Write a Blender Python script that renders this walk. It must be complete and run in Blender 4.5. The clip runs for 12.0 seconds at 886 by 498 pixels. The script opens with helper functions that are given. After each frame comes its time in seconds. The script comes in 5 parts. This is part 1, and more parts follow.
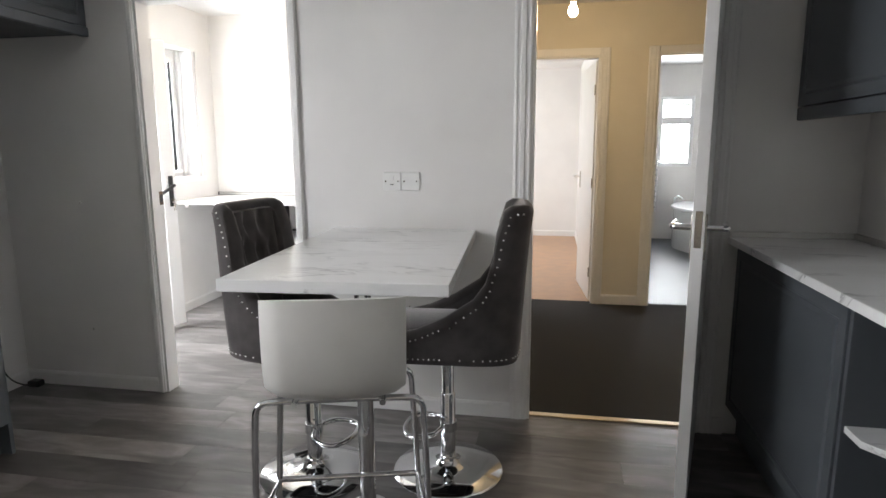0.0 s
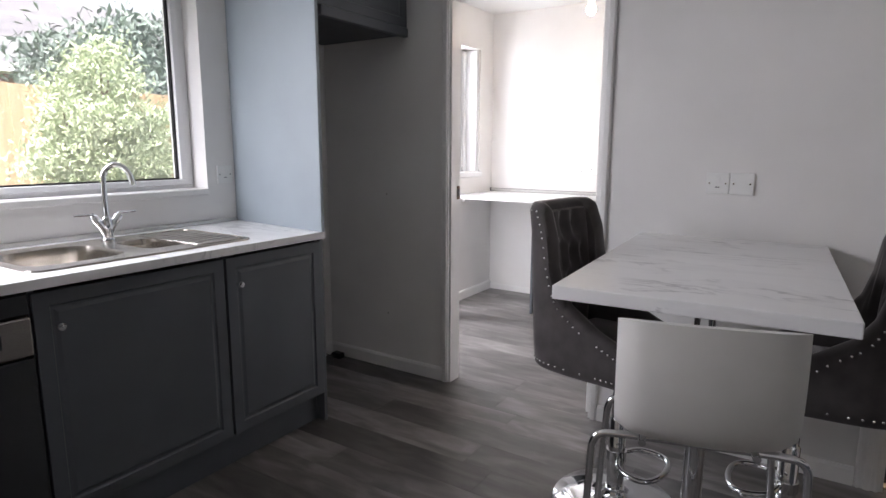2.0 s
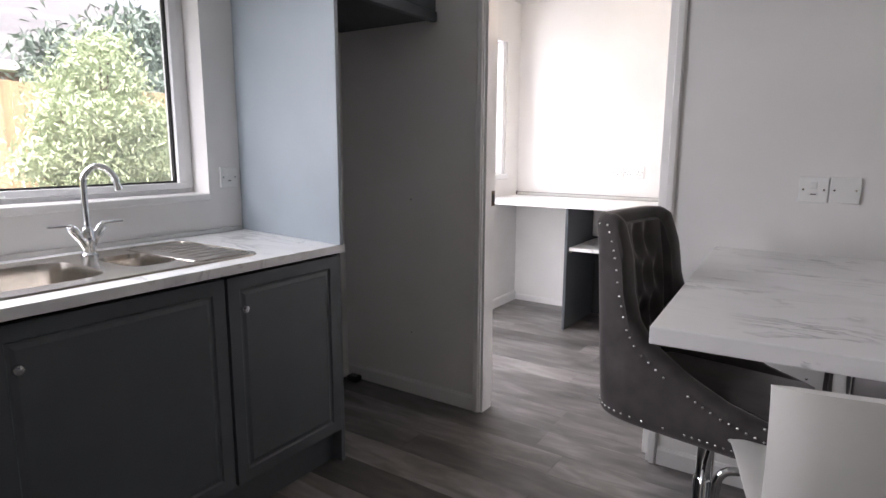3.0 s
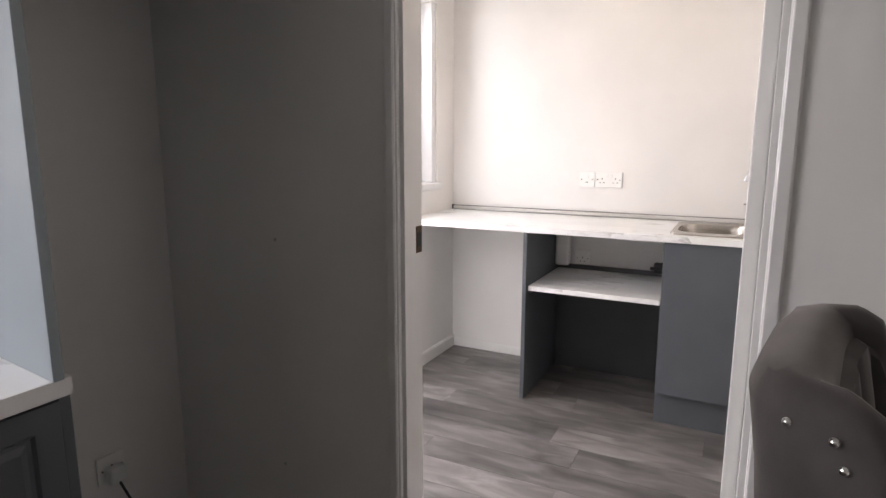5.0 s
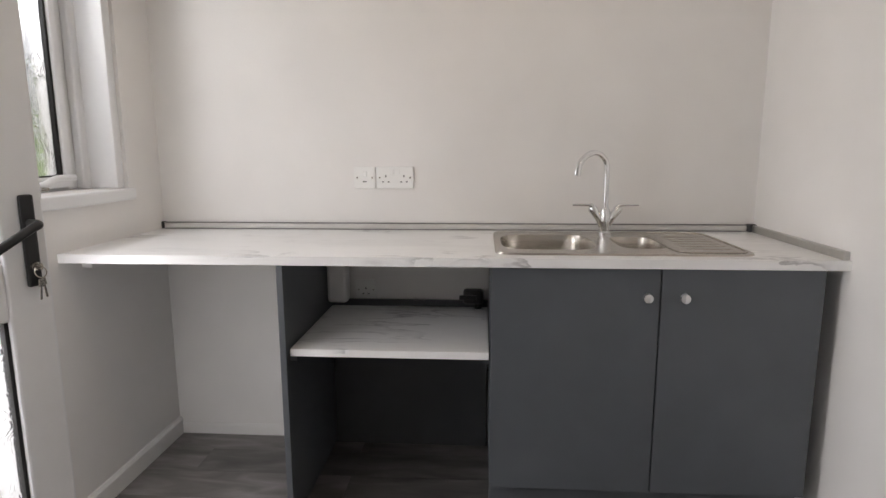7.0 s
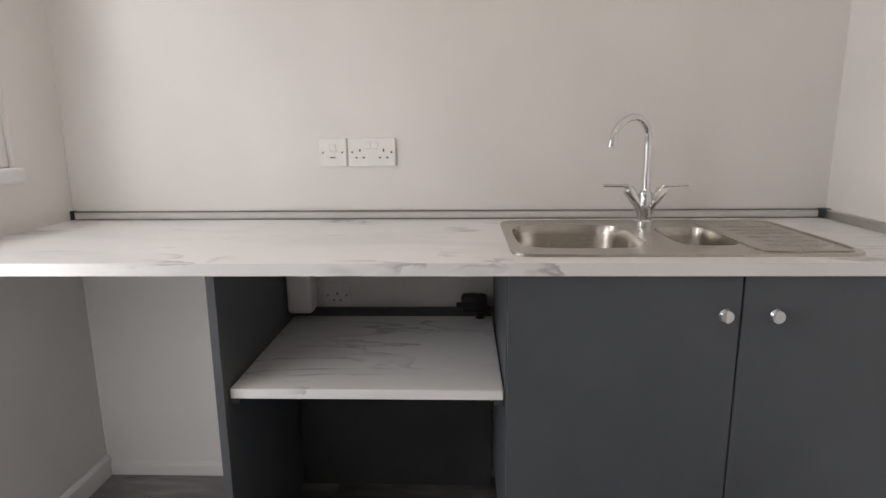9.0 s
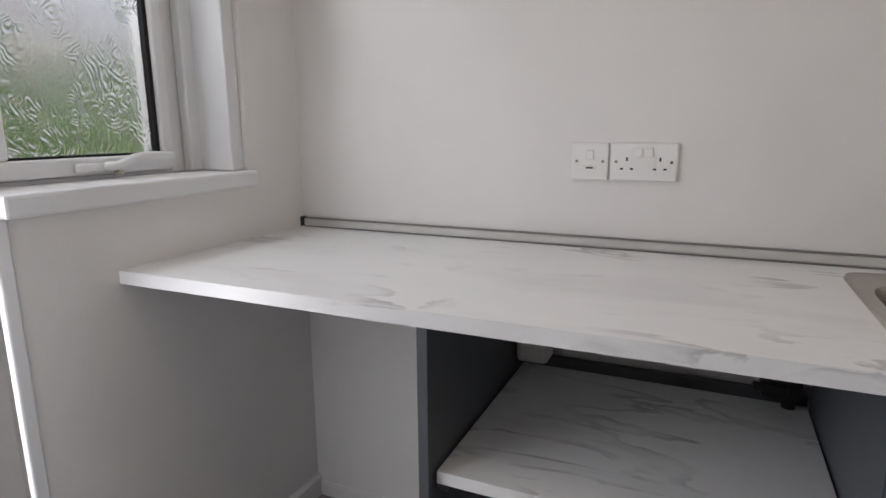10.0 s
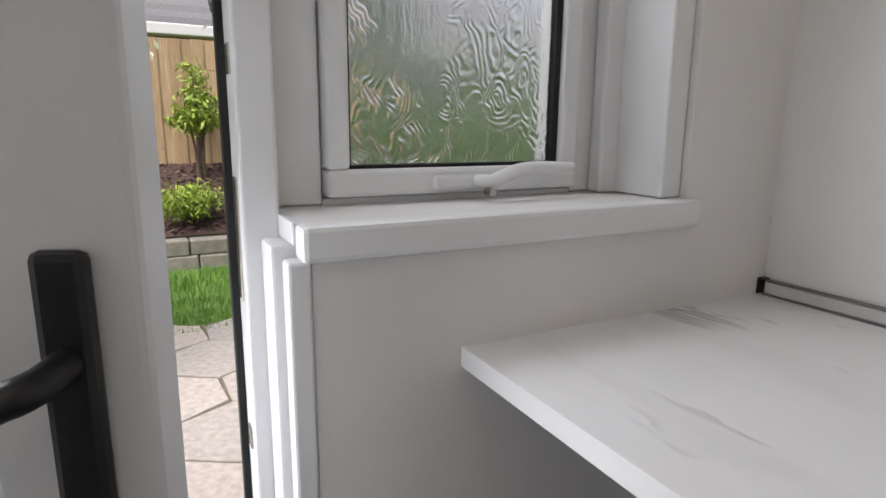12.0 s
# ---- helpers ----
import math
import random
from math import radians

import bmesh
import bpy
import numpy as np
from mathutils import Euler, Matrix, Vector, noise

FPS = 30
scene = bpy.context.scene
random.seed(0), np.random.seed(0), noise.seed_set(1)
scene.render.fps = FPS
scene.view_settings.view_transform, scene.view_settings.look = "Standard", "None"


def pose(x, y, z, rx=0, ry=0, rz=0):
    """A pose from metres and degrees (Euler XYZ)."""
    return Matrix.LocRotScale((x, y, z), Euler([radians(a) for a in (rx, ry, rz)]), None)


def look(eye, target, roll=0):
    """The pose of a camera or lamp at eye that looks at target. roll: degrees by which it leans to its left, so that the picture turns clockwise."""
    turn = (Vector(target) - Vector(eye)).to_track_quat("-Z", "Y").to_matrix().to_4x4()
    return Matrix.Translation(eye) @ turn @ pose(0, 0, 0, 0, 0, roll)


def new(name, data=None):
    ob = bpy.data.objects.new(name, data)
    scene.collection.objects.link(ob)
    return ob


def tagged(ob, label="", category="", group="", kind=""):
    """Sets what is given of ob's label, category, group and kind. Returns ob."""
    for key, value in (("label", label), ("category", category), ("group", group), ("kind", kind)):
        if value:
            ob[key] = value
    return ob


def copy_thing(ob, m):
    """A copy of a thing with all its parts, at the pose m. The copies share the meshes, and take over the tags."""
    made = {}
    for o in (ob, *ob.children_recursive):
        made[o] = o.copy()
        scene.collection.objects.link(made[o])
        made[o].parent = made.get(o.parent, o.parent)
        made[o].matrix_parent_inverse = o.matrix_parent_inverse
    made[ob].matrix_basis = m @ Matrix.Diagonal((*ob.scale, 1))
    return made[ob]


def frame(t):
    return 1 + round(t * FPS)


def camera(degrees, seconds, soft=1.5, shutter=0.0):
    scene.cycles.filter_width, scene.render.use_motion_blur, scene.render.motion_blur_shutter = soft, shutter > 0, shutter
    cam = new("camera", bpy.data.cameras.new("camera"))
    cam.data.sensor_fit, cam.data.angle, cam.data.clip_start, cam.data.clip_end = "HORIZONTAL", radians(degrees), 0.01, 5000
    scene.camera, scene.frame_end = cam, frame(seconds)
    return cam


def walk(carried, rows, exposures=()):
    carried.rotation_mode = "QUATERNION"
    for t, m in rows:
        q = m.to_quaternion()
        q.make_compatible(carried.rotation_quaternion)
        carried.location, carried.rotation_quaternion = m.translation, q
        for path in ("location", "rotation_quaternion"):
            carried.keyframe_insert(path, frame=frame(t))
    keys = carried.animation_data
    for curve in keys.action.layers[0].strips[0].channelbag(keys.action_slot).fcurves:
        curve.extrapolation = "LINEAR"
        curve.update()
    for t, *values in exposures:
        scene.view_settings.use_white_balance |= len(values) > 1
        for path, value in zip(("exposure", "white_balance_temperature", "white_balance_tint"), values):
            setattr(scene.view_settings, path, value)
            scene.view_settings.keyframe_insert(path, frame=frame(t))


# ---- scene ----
cam = camera(74.0, 12.0)
EXPOSURES = [(0.0, 2.50, 6650, 12), (1.0, 2.15, 6500, 16), (2.5, 2.0, 6550, 19), (4.5, 1.90, 6950, 20), (5.5, 1.30, 7000, 18), (6.0, 1.02, 6950, 16), (6.5, 0.92, 6950, 16), (9.0, 0.85, 7000, 16),
             (10.0, 0.50, 6600, 16), (10.5, 0.46, 6400, 16), (11.0, 0.40, 6500, 15), (12.0, 0.38, 6600, 15)]
PATH = [
    (0, (0.132, -0.235, 1.293), (-0.221, 1.705, 0.955), -0.3),
    (0.5, (0.053, -0.211, 1.288), (-0.534, 1.671, 0.953), -0.2),
    (1, (-0.023, -0.206, 1.287), (-0.799, 1.606, 0.954), -0.1),
    (1.5, (-0.122, -0.2, 1.284), (-1.079, 1.523, 0.947), 0.1),
    (2, (-0.241, -0.149, 1.282), (-1.307, 1.508, 0.94), 0.2),
    (2.5, (-0.368, -0.055, 1.274), (-1.455, 1.589, 0.936), 0.2),
    (2.7, (-0.434, 0.005, 1.268), (-1.526, 1.647, 0.933), 0.3),
    (4.3, (-0.979, 0.773, 1.322), (-2.04, 2.429, 0.957), -0.2),
    (4.5, (-1.035, 0.915, 1.277), (-2.044, 2.607, 0.929), 0.1),
    (5, (-1.127, 1.21, 1.28), (-2.02, 2.967, 0.938), 0.1),
    (5.5, (-1.232, 1.527, 1.273), (-1.983, 3.349, 0.934), -0.0),
    (6, (-1.296, 1.825, 1.258), (-1.924, 3.693, 0.917), -0.1),
    (6.5, (-1.357, 2.069, 1.233), (-1.798, 3.991, 0.898), -0.1),
    (7, (-1.447, 2.232, 1.211), (-1.58, 4.199, 0.877), -0.2),
    (7.2, (-1.467, 2.279, 1.206), (-1.48, 4.25, 0.868), -0.2),
    (8.8, (-1.512, 2.661, 1.166), (-1.469, 4.621, 0.77), -0.4),
    (9, (-1.516, 2.732, 1.176), (-1.582, 4.689, 0.769), -0.5),
    (9.5, (-1.578, 2.92, 1.19), (-1.975, 4.837, 0.781), -0.3),
    (10, (-1.653, 3.126, 1.184), (-2.459, 4.91, 0.776), -0.4),
    (10.5, (-1.726, 3.306, 1.196), (-2.956, 4.83, 0.79), -0.1),
    (11, (-1.849, 3.451, 1.179), (-3.328, 4.739, 0.786), -0.3),
    (11.5, (-2.028, 3.541, 1.187), (-3.638, 4.654, 0.778), 0.4),
    (12, (-2.108, 3.565, 1.184), (-3.846, 4.464, 0.772), 0.6),
]
walk(cam, [(t, look(eye, target, roll)) for t, eye, target, roll in PATH], EXPOSURES)

# ---- daylight ----
world = bpy.data.worlds.new("overcast sky")
world.use_nodes = True
scene.world = world
wn = world.node_tree.nodes
sky = wn.new("ShaderNodeTexSky")
sky.sky_type, sky.sun_disc = "NISHITA", False
sky.sun_elevation, sky.sun_rotation = radians(58), radians(150)
sky.air_density, sky.dust_density, sky.ozone_density = 1.0, 6.0, 1.0
desat = wn.new("ShaderNodeHueSaturation")
desat.inputs["Saturation"].default_value = 0.35
world.node_tree.links.new(sky.outputs[0], desat.inputs["Color"])
world.node_tree.links.new(desat.outputs[0], wn["Background"].inputs[0])
wn["Background"].inputs[1].default_value = 0.15

sun = new("sun", bpy.data.lights.new("sun", "SUN"))
sun.data.energy, sun.data.angle, sun.data.color = 2.6, radians(60), (1.0, 0.97, 0.92)
sun.matrix_basis = look((0, 0, 10), (-2.6, 4.2, 2.0))


def window_light(name, place, aim, wide, high, watts, colour=(0.90, 0.95, 1.0)):
    """The sky's light coming in through one opening."""
    ob = new(name, bpy.data.lights.new(name, "AREA"))
    ob.data.shape, ob.data.size, ob.data.size_y = "RECTANGLE", wide, high
    ob.data.energy, ob.data.color = watts, colour
    ob.matrix_basis = look(place, aim)
    return ob


window_light("kitchen window light", (-2.93, 0.10, 1.62), (-1.7, 0.30, 0.30), 1.3, 1.0, 11.5)
window_light("utility window light", (-2.96, 3.98, 1.79), (0.0, 3.98, 1.0), 0.42, 0.45, 2.5)
window_light("utility door light", (-2.98, 3.14, 0.95), (-1.75, 3.14, 0.1), 0.64, 1.35, 11.5)
window_light("bedroom window light", (-1.75, 6.9, 1.5), (0.4, 6.9, 1.0), 1.6, 1.2, 9)
window_light("bathroom window light", (1.83, 8.62, 1.5), (1.6, 5.0, 0.8), 0.42, 0.9, 6)


# ---- materials ----
def nodes_of(name, rough=0.5, metal=0.0, colour=(0.8, 0.8, 0.8)):
    m = bpy.data.materials.new(name)
    m.use_nodes = True
    b = m.node_tree.nodes["Principled BSDF"]
    b.inputs["Base Color"].default_value = (*colour, 1)
    b.inputs["Roughness"].default_value, b.inputs["Metallic"].default_value = rough, metal
    return m, m.node_tree.nodes, m.node_tree.links, b


def noise_node(n, l, scale, detail=4.0, stretch=None, rough=0.5, coord="Object"):
    tc = n.new("ShaderNodeTexCoord")
    t = n.new("ShaderNodeTexNoise")
    t.inputs["Scale"].default_value, t.inputs["Detail"].default_value, t.inputs["Roughness"].default_value = scale, detail, rough
    if stretch:
        mp = n.new("ShaderNodeMapping")
        mp.inputs["Scale"].default_value = stretch
        l.new(tc.outputs[coord], mp.inputs[0])
        l.new(mp.outputs[0], t.inputs["Vector"])
    else:
        l.new(tc.outputs[coord], t.inputs["Vector"])
    return t


def ramp(n, l, src, stops):
    r = n.new("ShaderNodeValToRGB")
    e = r.color_ramp.elements
    while len(e) < len(stops):
        e.new(0.5)
    for el, (p, c) in zip(e, stops):
        el.position, el.color = p, (*c, 1)
    l.new(src, r.inputs[0])
    return r


def bump(n, l, b, src, strength, dist=0.002):
    bp = n.new("ShaderNodeBump")
    bp.inputs["Strength"].default_value, bp.inputs["Distance"].default_value = strength, dist
    l.new(src, bp.inputs["Height"])
    l.new(bp.outputs[0], b.inputs["Normal"])
    return bp


def plain(name, colour, rough=0.5, metal=0.0, vary=0.06, scale=9.0, grain=240.0, relief=0.05):
    """A surface of one colour with faint blotches, uneven gloss and a fine grain."""
    m, n, l, b = nodes_of(name, rough, metal, colour)
    t = noise_node(n, l, scale)
    lo, hi = [max(0, c * (1 - vary)) for c in colour], [min(1, c * (1 + vary)) for c in colour]
    l.new(ramp(n, l, t.outputs[0], [(0.3, lo), (0.7, hi)]).outputs[0], b.inputs["Base Color"])
    mr = n.new("ShaderNodeMapRange")
    mr.inputs["To Min"].default_value, mr.inputs["To Max"].default_value = max(0.02, rough * 0.85), min(1, rough * 1.15)
    l.new(t.outputs[0], mr.inputs[0])
    l.new(mr.outputs[0], b.inputs["Roughness"])
    if relief:
        bump(n, l, b, noise_node(n, l, grain, 3).outputs[0], relief, 0.0015)
    return m


def wall_paint(name, colour, rough=0.55):
    """Emulsion on old plaster: roller stipple, gentle waves and faint scuffs."""
    m, n, l, b = nodes_of(name, rough, 0, colour)
    big, fine = noise_node(n, l, 1.7, 5), noise_node(n, l, 190, 3)
    lo, hi = [c * 0.95 for c in colour], [min(1, c * 1.03) for c in colour]
    l.new(ramp(n, l, big.outputs[0], [(0.35, lo), (0.65, hi)]).outputs[0], b.inputs["Base Color"])
    add = n.new("ShaderNodeMath")
    add.operation = "MULTIPLY_ADD"
    add.inputs[1].default_value = 6.0
    l.new(noise_node(n, l, 5.0, 2).outputs[0], add.inputs[0])
    l.new(fine.outputs[0], add.inputs[2])
    bump(n, l, b, add.outputs[0], 0.22, 0.0018)
    return m


def marble(name):
    """White laminate with pale grey clouds and short soft veins that run aslant and break off."""
    m, n, l, b = nodes_of(name, 0.28)
    tc, mp = n.new("ShaderNodeTexCoord"), n.new("ShaderNodeMapping")
    mp.inputs["Rotation"].default_value = (0, 0, radians(24))
    mp.inputs["Scale"].default_value = (1.5, 5.0, 5.0)
    l.new(tc.outputs["Object"], mp.inputs[0])
    v = n.new("ShaderNodeTexNoise")
    v.inputs["Scale"].default_value, v.inputs["Detail"].default_value, v.inputs["Distortion"].default_value = 1.7, 5.0, 0.7
    l.new(mp.outputs[0], v.inputs["Vector"])
    thin = ramp(n, l, v.outputs[0], [(0.0, (0, 0, 0)), (0.44, (0, 0, 0)), (0.492, (0.78, 0.78, 0.78)), (0.508, (0, 0, 0)), (1.0, (0, 0, 0))])
    mask = ramp(n, l, noise_node(n, l, 4.2, 3).outputs[0], [(0.47, (0, 0, 0)), (0.62, (1, 1, 1))])
    mul = n.new("ShaderNodeMath")
    mul.operation = "MULTIPLY"
    l.new(thin.outputs[0], mul.inputs[0])
    l.new(mask.outputs[0], mul.inputs[1])
    cloud = ramp(n, l, v.outputs[0], [(0.25, (0.76, 0.757, 0.753)), (0.5, (0.85, 0.847, 0.843)), (0.8, (0.82, 0.817, 0.813))])
    mix = n.new("ShaderNodeMix")
    mix.data_type = "RGBA"
    mix.inputs[7].default_value = (0.33, 0.32, 0.325, 1)
    l.new(mul.outputs[0], mix.inputs[0])
    l.new(cloud.outputs[0], mix.inputs[6])
    l.new(mix.outputs[2], b.inputs["Base Color"])
    bump(n, l, b, noise_node(n, l, 420, 2).outputs[0], 0.05, 0.0006)
    return m


def plank_wood(name, tones):
    """Grey embossed vinyl boards; every board has its own shift of the grain and its own tone."""
    m, n, l, b = nodes_of(name, 0.42)
    tc, info = n.new("ShaderNodeTexCoord"), n.new("ShaderNodeObjectInfo")
    comb, add, mp = n.new("ShaderNodeCombineXYZ"), n.new("ShaderNodeVectorMath"), n.new("ShaderNodeMapping")
    mul = n.new("ShaderNodeMath")
    mul.operation, mul.inputs[1].default_value = "MULTIPLY", 40.0
    l.new(info.outputs["Random"], mul.inputs[0])
    l.new(mul.outputs[0], comb.inputs[0])
    l.new(mul.outputs[0], comb.inputs[1])
    l.new(tc.outputs["Object"], add.inputs[0])
    l.new(comb.outputs[0], add.inputs[1])
    mp.inputs["Scale"].default_value = (1.5, 5.5, 1.0)
    l.new(add.outputs[0], mp.inputs[0])
    g = n.new("ShaderNodeTexNoise")
    g.inputs["Scale"].default_value, g.inputs["Detail"].default_value, g.inputs["Distortion"].default_value = 2.6, 8, 0.6
    l.new(mp.outputs[0], g.inputs["Vector"])
    c = ramp(n, l, g.outputs[0], [(0.28, tones[0]), (0.5, tones[1]), (0.72, tones[2])])
    hs = n.new("ShaderNodeHueSaturation")
    mr = n.new("ShaderNodeMapRange")
    mr.inputs["To Min"].default_value, mr.inputs["To Max"].default_value = 0.62, 1.42
    l.new(info.outputs["Random"], mr.inputs[0])
    l.new(mr.outputs[0], hs.inputs["Value"])
    l.new(c.outputs[0], hs.inputs["Color"])
    l.new(hs.outputs[0], b.inputs["Base Color"])
    rr = n.new("ShaderNodeMapRange")
    rr.inputs["To Min"].default_value, rr.inputs["To Max"].default_value = 0.28, 0.46
    l.new(g.outputs[0], rr.inputs[0])
    l.new(rr.outputs[0], b.inputs["Roughness"])
    bump(n, l, b, g.outputs[0], 0.12, 0.001)
    return m


def metal(name, colour, rough, brushed=None):
    m, n, l, b = nodes_of(name, rough, 1.0, colour)
    t = noise_node(n, l, 60, 3, brushed or (1, 1, 1))
    mr = n.new("ShaderNodeMapRange")
    mr.inputs["To Min"].default_value, mr.inputs["To Max"].default_value = rough * 0.7, rough * 1.4
    l.new(t.outputs[0], mr.inputs[0])
    l.new(mr.outputs[0], b.inputs["Roughness"])
    return m


def velvet(name):
    m, n, l, b = nodes_of(name, 0.85)
    t = noise_node(n, l, 14, 5)
    l.new(ramp(n, l, t.outputs[0], [(0.3, (0.042, 0.036, 0.035)), (0.7, (0.072, 0.063, 0.061))]).outputs[0], b.inputs["Base Color"])
    b.inputs["Sheen Weight"].default_value, b.inputs["Sheen Roughness"].default_value = 0.55, 0.35
    b.inputs["Sheen Tint"].default_value = (0.80, 0.75, 0.74, 1)
    bump(n, l, b, noise_node(n, l, 500, 2).outputs[0], 0.2, 0.001)
    return m


def clear_glass(name):
    """Float glass with veiling haze put into it, which dims and clouds what lies behind."""
    m, n, l, b = nodes_of(name, 0.0, 0, (1, 1, 1))
    b.inputs["IOR"].default_value = 1.45
    haze = n.new("ShaderNodeMapRange")
    haze.inputs["From Min"].default_value, haze.inputs["From Max"].default_value = 0.3, 0.7
    haze.inputs["To Min"].default_value, haze.inputs["To Max"].default_value = 0.94, 0.90
    l.new(noise_node(n, l, 3.0, 3).outputs[0], haze.inputs[0])
    l.new(haze.outputs[0], b.inputs["Transmission Weight"])
    return m


def obscure_glass(name):
    """Patterned glass: feathery curls in patches, long upright brush strokes between them."""
    m, n, l, b = nodes_of(name, 0.20, 0, (0.97, 0.985, 0.99))
    b.inputs["Transmission Weight"].default_value, b.inputs["IOR"].default_value = 1.0, 1.45
    tc, mp = n.new("ShaderNodeTexCoord"), n.new("ShaderNodeMapping")
    mp.inputs["Rotation"].default_value, mp.inputs["Scale"].default_value = (radians(14), 0, 0), (1.0, 1.0, 0.55)
    l.new(tc.outputs["Object"], mp.inputs[0])
    warp = noise_node(n, l, 13.0, 2)
    mixv = n.new("ShaderNodeMix")
    mixv.data_type = "VECTOR"
    mixv.inputs[0].default_value = 0.07
    l.new(mp.outputs[0], mixv.inputs[4])
    l.new(warp.outputs[1], mixv.inputs[5])
    cells = n.new("ShaderNodeTexVoronoi")
    cells.inputs["Scale"].default_value = 19.0
    l.new(mixv.outputs[1], cells.inputs["Vector"])
    turns, wave = n.new("ShaderNodeMath"), n.new("ShaderNodeMath")
    turns.operation, turns.inputs[1].default_value = "MULTIPLY", 52.0
    wave.operation = "SINE"
    l.new(cells.outputs["Distance"], turns.inputs[0])
    l.new(turns.outputs[0], wave.inputs[0])
    fade = ramp(n, l, noise_node(n, l, 7.0, 2).outputs[0], [(0.44, (0.05, 0.05, 0.05)), (0.60, (1, 1, 1))])
    curls = n.new("ShaderNodeMath")
    curls.operation = "MULTIPLY"
    l.new(wave.outputs[0], curls.inputs[0])
    l.new(fade.outputs[0], curls.inputs[1])
    strokes = noise_node(n, l, 1.0, 4, (70, 70, 12), 0.6)
    both = n.new("ShaderNodeMath")
    both.operation, both.inputs[1].default_value = "MULTIPLY_ADD", 1.5
    l.new(strokes.outputs[0], both.inputs[0])
    l.new(curls.outputs[0], both.inputs[2])
    bump(n, l, b, both.outputs[0], 0.24, 0.003)
    return m


def leafy(name, a, c):
    m, n, l, b = nodes_of(name, 0.6, 0, a)
    g = n.new("ShaderNodeNewGeometry")
    l.new(ramp(n, l, g.outputs["Random Per Island"], [(0.0, a), (1.0, c)]).outputs[0], b.inputs["Base Color"])
    return m


def by_piece(name, stops, rough=0.8, relief=0.4, grain=60, stretch=None):
    """Stone or timber pieces that differ from one another."""
    m, n, l, b = nodes_of(name, rough)
    info = n.new("ShaderNodeObjectInfo")
    c = ramp(n, l, info.outputs["Random"], stops)
    t = noise_node(n, l, grain, 6, stretch)
    mix = n.new("ShaderNodeMix")
    mix.data_type, mix.blend_type = "RGBA", "MULTIPLY"
    mix.inputs[0].default_value = 0.7
    l.new(c.outputs[0], mix.inputs[6])
    l.new(ramp(n, l, t.outputs[0], [(0.25, (0.55, 0.55, 0.55)), (0.7, (1.1, 1.1, 1.1))]).outputs[0], mix.inputs[7])
    l.new(mix.outputs[2], b.inputs["Base Color"])
    bump(n, l, b, t.outputs[0], relief, 0.004)
    return m


PAINT = wall_paint("white emulsion", (0.80, 0.785, 0.765))
# for the unseen south wall, darkened so that less light bounces back
PAINT_REAR = wall_paint("beige for less bounce", (0.60, 0.55, 0.48))
# the hall bulb's warm cast is put into this yellow-beige
PAINT_HALL = wall_paint("lamp-warmed emulsion", (0.74, 0.685, 0.575))
CEIL = wall_paint("ceiling white", (0.82, 0.82, 0.81))
GLOSS = plain("white gloss paint", (0.80, 0.79, 0.775), 0.32, 0, 0.03, 5, 60, 0.04)
UPVC = plain("white window plastic", (0.80, 0.805, 0.81), 0.30, 0, 0.006, 40, 300, 0.01)
PLASTIC = plain("white switch plastic", (0.82, 0.82, 0.80), 0.3, 0, 0.02, 6, 300, 0.0)
DARKSLOT = plain("dark slots", (0.03, 0.03, 0.03), 0.6, 0, 0.1, 10, 100, 0)
RED = plain("neon red", (0.5, 0.05, 0.03), 0.4, 0, 0.1, 10, 100, 0)
GREY = plain("slate grey cabinet paint", (0.092, 0.101, 0.113), 0.42, 0, 0.07, 6, 160, 0.05)
# about three times as pale as the cupboard grey, and bluer
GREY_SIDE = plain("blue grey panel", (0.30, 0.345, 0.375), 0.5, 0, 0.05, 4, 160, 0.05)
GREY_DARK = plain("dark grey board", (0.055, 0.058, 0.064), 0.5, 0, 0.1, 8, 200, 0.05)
TOP = marble("marble laminate")
BOARDS = plank_wood("grey vinyl boards", [(0.070, 0.064, 0.062), (0.135, 0.125, 0.121), (0.225, 0.212, 0.206)])
SEAM = plain("floor underlay", (0.03, 0.028, 0.027), 0.9, 0, 0.1, 20, 200, 0)
STEEL = metal("brushed stainless steel", (0.50, 0.465, 0.42), 0.24, (6, 40, 6))
CHROME = metal("chrome", (0.78, 0.79, 0.80), 0.06)
LIP = plain("grey rubber lip", (0.20, 0.195, 0.19), 0.5)
TRIM = plain("pale grey trim", (0.58, 0.57, 0.55), 0.3, 0.0)
ALU = metal("satin aluminium strip", (0.60, 0.59, 0.57), 0.35, (1, 20, 20))
BRASS = metal("brass strip", (0.50, 0.41, 0.27), 0.3)
VELVET = velvet("grey velvet")
STUD = metal("nickel stud", (0.82, 0.81, 0.79), 0.15)
LEATHER = plain("white leatherette", (0.76, 0.745, 0.71), 0.4, 0, 0.04, 7, 350, 0.12)
BLACK = plain("black enamel", (0.012, 0.012, 0.013), 0.3, 0, 0.2, 12, 200, 0.03)
RUBBER = plain("black rubber", (0.012, 0.012, 0.012), 0.75, 0, 0.2, 20, 200, 0)
GLASS = clear_glass("window glass")
OBSCURE = obscure_glass("patterned glass")
CARPET = plain("charcoal carpet", (0.017, 0.016, 0.016), 0.97, 0, 0.25, 40, 900, 0.9)
LAMINATE = plain("honey laminate floor", (0.42, 0.24, 0.13), 0.35, 0, 0.12, 7, 60, 0.03)
BATHFLOOR = plain("grey bathroom vinyl", (0.065, 0.07, 0.08), 0.4, 0, 0.15, 5, 90, 0.05)
CERAMIC = plain("white acrylic", (0.8, 0.81, 0.81), 0.12, 0, 0.02, 4, 100, 0)
